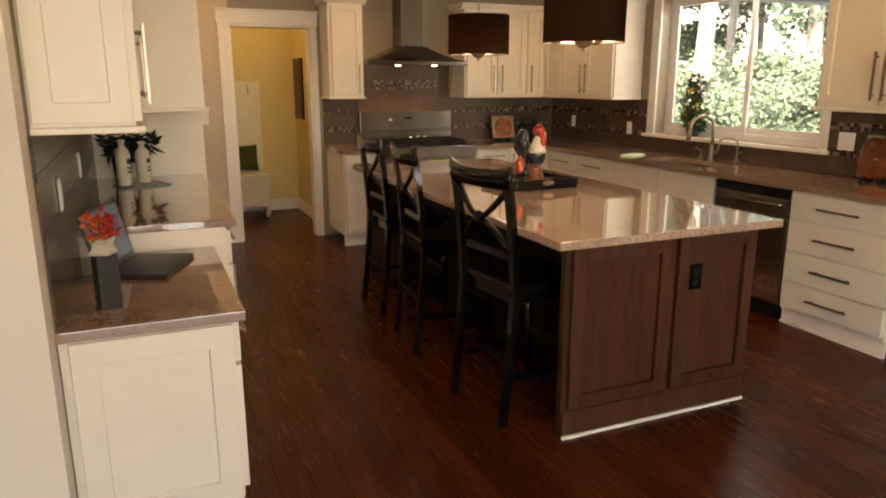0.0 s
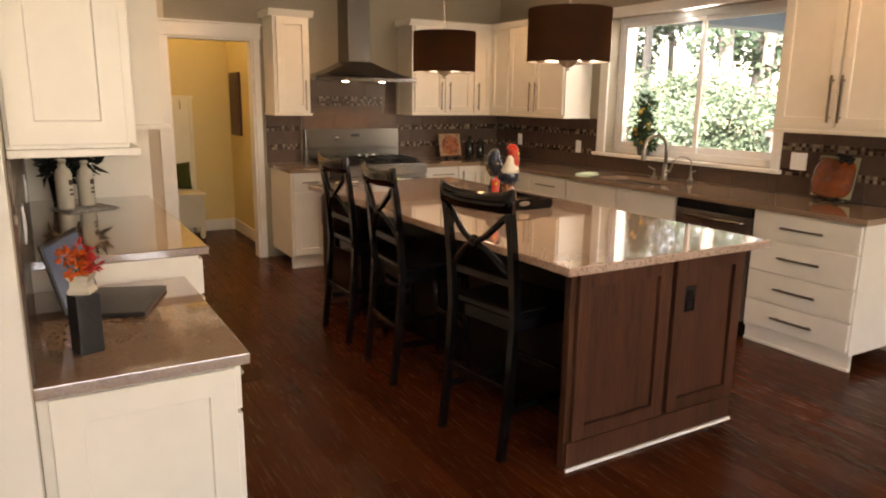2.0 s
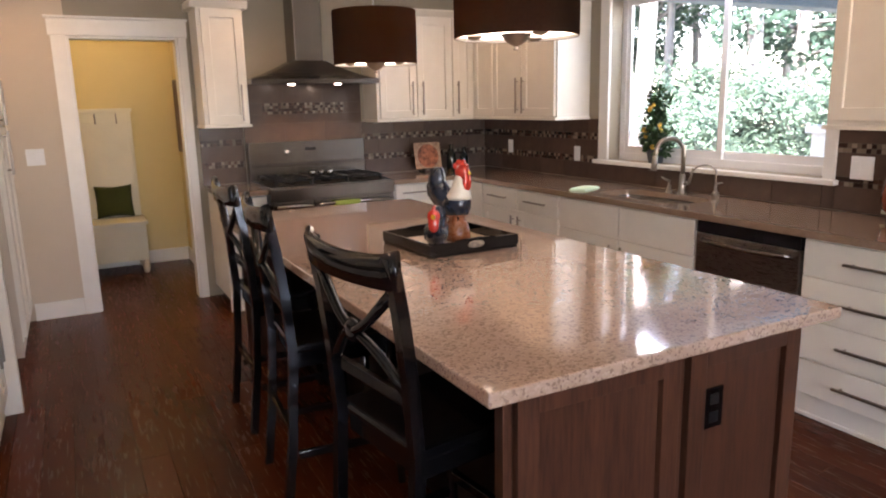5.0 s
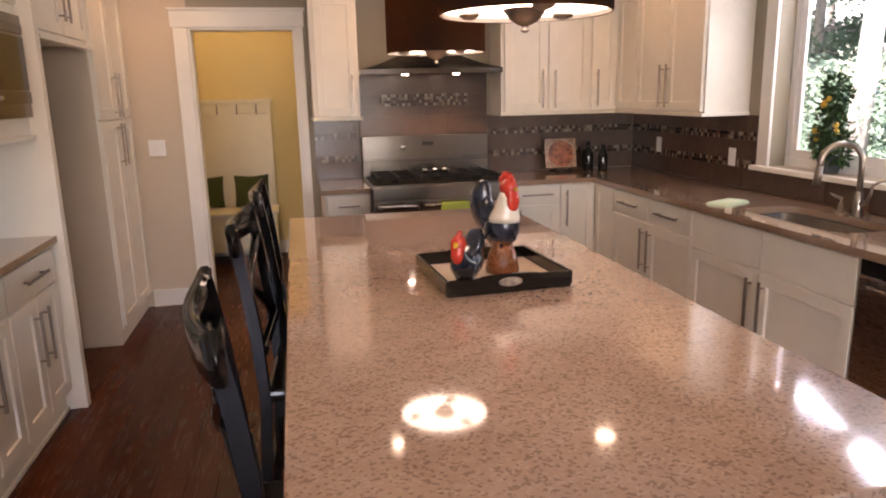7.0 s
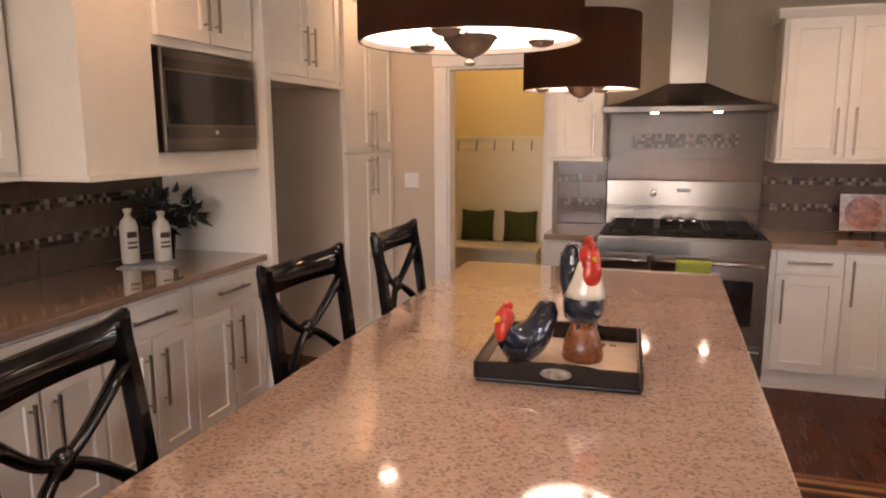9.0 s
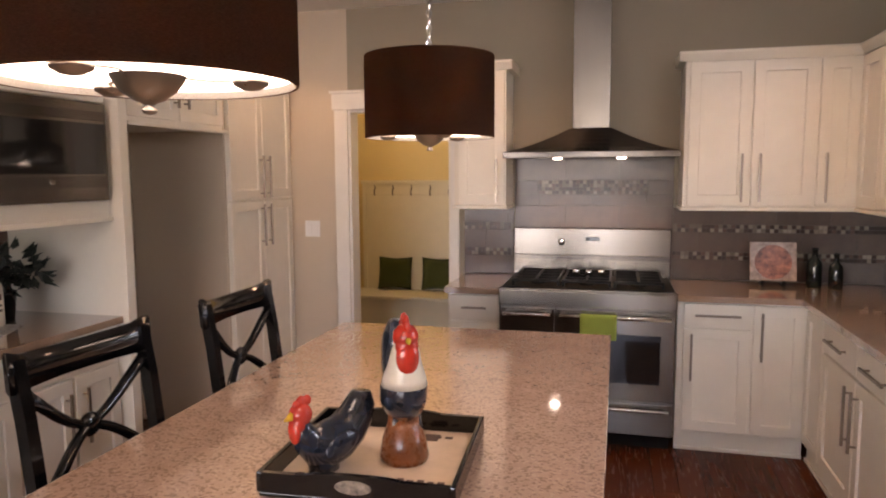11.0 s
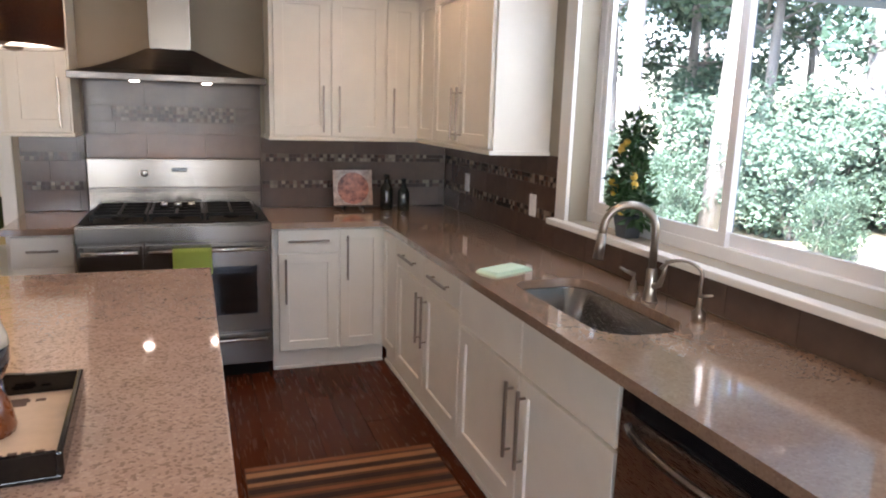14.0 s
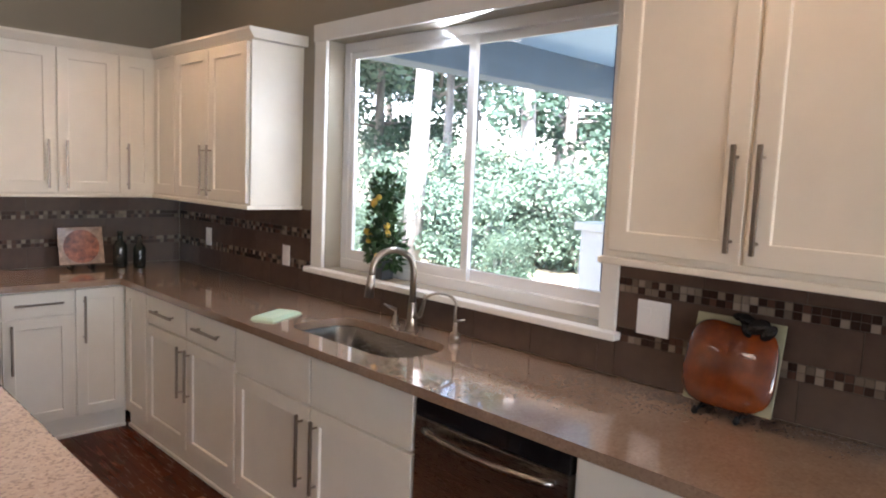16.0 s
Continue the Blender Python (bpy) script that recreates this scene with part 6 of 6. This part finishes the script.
# ---- outside: porch, garden, trees ----
GZ = -0.35
M_GROUND = plain("dry_lawn", (0.34, 0.33, 0.24), 0.95, vary=0.3, scale=1.2, grain=30, relief=0.6)
M_PAVE = plain("pale_concrete", (0.55, 0.53, 0.50), 0.85, vary=0.1, scale=2, grain=60, relief=0.3)
M_PORCH = plain("porch_ceiling_paint", (0.36, 0.55, 0.72), 0.7, vary=0.03, stretch=(1, 8, 1))
M_BEAM = plain("blue_grey_paint", (0.09, 0.15, 0.22), 0.6, vary=0.06)
M_BARK = plain("pale_bark", (0.25, 0.25, 0.25), 0.9, vary=0.35, scale=6, grain=20, relief=0.8, stretch=(1, 1, 0.25))
M_FOL = [plain("fir_green", (0.055, 0.115, 0.085), 0.6, vary=0.5, scale=0.9), plain("maple_green", (0.09, 0.16, 0.115), 0.6, vary=0.5, scale=0.9), plain("shrub_green", (0.085, 0.155, 0.115), 0.6, vary=0.5, scale=1.6)]
ground = solid("ground", boxed((XW + T + 0.02, 420, -400, 420, GZ - 0.3, GZ), (-400, XW + T + 0.02, MY1 + T + 0.3, 420, GZ - 0.3, GZ), (-400, XW + T + 0.02, -400, YB0 - T - 0.3, GZ - 0.3, GZ)), M_GROUND, "dry pale lawn reaching to the woods", "ground", "structure")
structure("patio", boxed((XW + T, 11.5, -1.0, 7.9, GZ + 0.004, GZ + 0.18), bevel=0.01), M_PAVE, "pale concrete porch slab")
structure("porch_ceiling", boxed((XW + T + 0.001, 11.6, -1.0, 7.55, 2.74, 2.80)), M_PORCH, "blue-grey painted porch ceiling")
structure("porch_beam", boxed((XW + T + 0.001, 11.6, 7.55, 7.80, 2.42, 2.80), (11.35, 11.6, -1.0, 7.549, 2.42, 2.739), bevel=0.01), M_BEAM, "dark blue-grey porch beam")
structure("porch_roof", boxed((XW + T + 0.001, 11.9, -1.3, 8.1, 2.801, 2.92)), M_BEAM, "dark porch roof edge")
ps = thing("porch_post", pose(10.35, 7.30, GZ + 0.18), "white square porch pedestal with a cap", "post")
slab("shaft", (-0.13, 0.13, -0.13, 0.13, 0.0, 1.28), M_TRIM, ps, "", 0.006)
slab("cap", (-0.18, 0.18, -0.18, 0.18, 1.2805, 1.36), M_TRIM, ps, "", 0.01)
slab("plinth", (-0.16, 0.16, -0.16, 0.16, 0.0, 0.12), M_TRIM, ps, "", 0.006)


def clumps(bm, rng, spots, per, size):
    for cx, cy, cz, r in spots:
        for _ in range(per):
            d = Vector((rng.gauss(0, 1), rng.gauss(0, 1), rng.gauss(0, 0.8))).normalized() * r * rng.random() ** 0.4
            c = Vector((cx, cy, cz)) + d
            a = Vector((rng.uniform(-1, 1), rng.uniform(-1, 1), rng.uniform(-0.7, 0.5))).normalized()
            b = a.orthogonal().normalized()
            b = (b + a.cross(b) * rng.uniform(-1, 1)).normalized()
            s = size * rng.uniform(0.5, 1.3)
            vs = [bm.verts.new(c - a * s * 0.5), bm.verts.new(c + b * s * 0.3), bm.verts.new(c + a * s * 0.5), bm.verts.new(c - b * s * 0.3)]
            bm.faces.new(vs)


def tree(rng, height, spread, kind, label, low=0.16):
    u = thing("tree", pose(0, 0, 0), label, "tree", "trees behind the house")
    bm = bmesh.new()
    pts, rad = [], []
    for k in range(9):
        f = k / 8
        pts.append((0.25 * math.sin(2.1 * f + spread), 0.2 * math.sin(3 * f), height * 0.92 * f))
        rad.append(0.155 * (1 - 0.88 * f) * height / 14 + 0.02)
    tube(bm, pts, rad, 10)
    spots = []
    for k in range(34):
        f = rng.uniform(low if kind == 0 else 0.3, 1.0)
        t = rng.random() * 6.28
        reach = spread * ((1.05 - f) if kind == 0 else math.sin(math.pi * min(1, f * 0.95)) ** 0.7) * rng.uniform(0.5, 1.1)
        z = height * f
        end = (reach * math.cos(t), reach * math.sin(t), z + (-0.12 if kind == 0 else 0.25) * reach)
        tube(bm, [(0, 0, height * f * 0.93), (end[0] * 0.5, end[1] * 0.5, (height * f * 0.93 + end[2]) / 2 + 0.1), end], [0.05, 0.03, 0.012], 5)
        spots.append((end[0], end[1], end[2], spread * rng.uniform(0.16, 0.34)))
        spots.append((end[0] * 0.55, end[1] * 0.55, end[2], spread * rng.uniform(0.14, 0.26)))
    part("trunk", bm, M_BARK, u, "pale bark trunk with limbs", True)
    bm = bmesh.new()
    clumps(bm, rng, spots, 230, 0.19)
    part("crown", bm, M_FOL[kind], u, "green leafy crown")
    return u


def shrub(rng, label):
    u = thing("shrub", pose(0, 0, 0), label, "shrub", "shrubs along the garden edge")
    bm = bmesh.new()
    spots = []
    for k in range(16):
        t, r = rng.random() * 6.28, rng.uniform(0.2, 1.1)
        z = rng.uniform(0.4, 1.7)
        tube(bm, [(0.05 * math.cos(t), 0.05 * math.sin(t), 0), (r * 0.5 * math.cos(t), r * 0.5 * math.sin(t), z * 0.6), (r * math.cos(t), r * math.sin(t), z)], [0.03, 0.02, 0.008], 5)
        spots.append((r * math.cos(t), r * math.sin(t), z, rng.uniform(0.3, 0.55)))
        spots.append((r * math.cos(t), r * math.sin(t), z * 0.45, rng.uniform(0.3, 0.5)))
    part("branches", bm, M_BARK, u)
    bm = bmesh.new()
    clumps(bm, rng, spots, 330, 0.085)
    part("leaves", bm, M_FOL[2], u, "dense green leaves")
    return u


rng = random.Random(14)
protos = [tree(rng, 15.0, 3.4, 0, "tall fir tree with pale trunk at the garden edge"), tree(rng, 12.0, 3.8, 1, "leafy tree with pale trunk at the garden edge"), tree(rng, 17.0, 3.0, 0, "tall fir tree with a bare pale trunk beyond the lawn", 0.42)]
places = [(13.4, 13.4, 2), (13.0, 15.4, 2), (17.2, 13.6, 2), (13.5, 17.5, 1), (12.0, 21.0, 0), (15.5, 20.0, 2), (17.5, 17.0, 1), (19.0, 14.0, 0), (21.5, 17.0, 2), (15.0, 24.5, 1), (19.5, 22.0, 0), (23.5, 21.0, 1), (24.0, 13.0, 1), (27.0, 17.0, 0), (11.5, 27.0, 2), (18.0, 29.0, 1), (24.5, 27.0, 0), (29.5, 22.0, 2), (30.0, 12.0, 1), (13.8, 32.0, 0), (9.5, 19.0, 2), (9.5, 24.0, 0)]
used = set()
for x, y, k in places:
    m = pose(x, y, GZ, 0, 0, rng.random() * 360)
    if k in used:
        copy_thing(protos[k], m)
    else:
        protos[k].matrix_world = m
        used.add(k)
sh = shrub(rng, "round leafy garden shrub")
spots = [(14.2, 12.4, 1.0), (15.8, 13.4, 1.2), (13.0, 14.0, 0.7), (16.8, 11.8, 1.25), (18.2, 12.2, 1.1), (12.2, 13.3, 0.5), (15.0, 15.2, 1.3), (17.0, 14.5, 1.4), (12.6, 16.0, 0.9), (19.8, 11.0, 1.2), (21.0, 10.0, 1.2), (13.4, 11.2, 0.5), (20.5, 13.2, 1.4), (10.6, 15.5, 0.9), (22.5, 9.0, 1.2), (11.2, 18.2, 1.2)]
first_shrub = True
for x, y, s in spots:
    m = pose(x, y, GZ, 0, 0, rng.random() * 360)
    if first_shrub:
        sh.matrix_world = m
        first_shrub = False
    else:
        c = copy_thing(sh, m)
        c.scale = (s, s, s)
# ---- floor planks ----
fl = structure("floor", boxed((XB0 - T, MX1 + 1.6, YB0 - T, MY1 + T, -0.12, -0.012)), M_GAP, "dark brown hickory plank floor")
rng = random.Random(5)
PW = 0.127
shared = {}
for i in range(int((XW - 1.2) / PW) + 1):
    x = 1.2 + i * PW
    y = -0.2 - rng.random() * 1.2
    while y < MY1:
        ln = rng.choice((1.2, 1.6, 2.0, 2.4))
        y2 = y + ln
        if y2 > 0.0 and not (x > XW or (x > MX1 and y > YR) or (x < 1.86 and y > 3.8)):
            if ln not in shared:
                pb = boxed((0.0007, PW - 0.0007, 0.001, ln - 0.001, -0.014, 0.0), bevel=0.0012)
                shared[ln] = finish("plank", pb, M_FLOOR)
            p = new("plank", shared[ln])
            p.parent = fl
            p.location = (x, y, 0)
        y = y2
structure("floor_dining", boxed((XB0, 1.2, YB0, 3.64, -0.0115, -0.001), (1.2, XW, YB0, -0.1, -0.0115, -0.001)), M_FLOOR, "dark brown plank floor of the dining space")
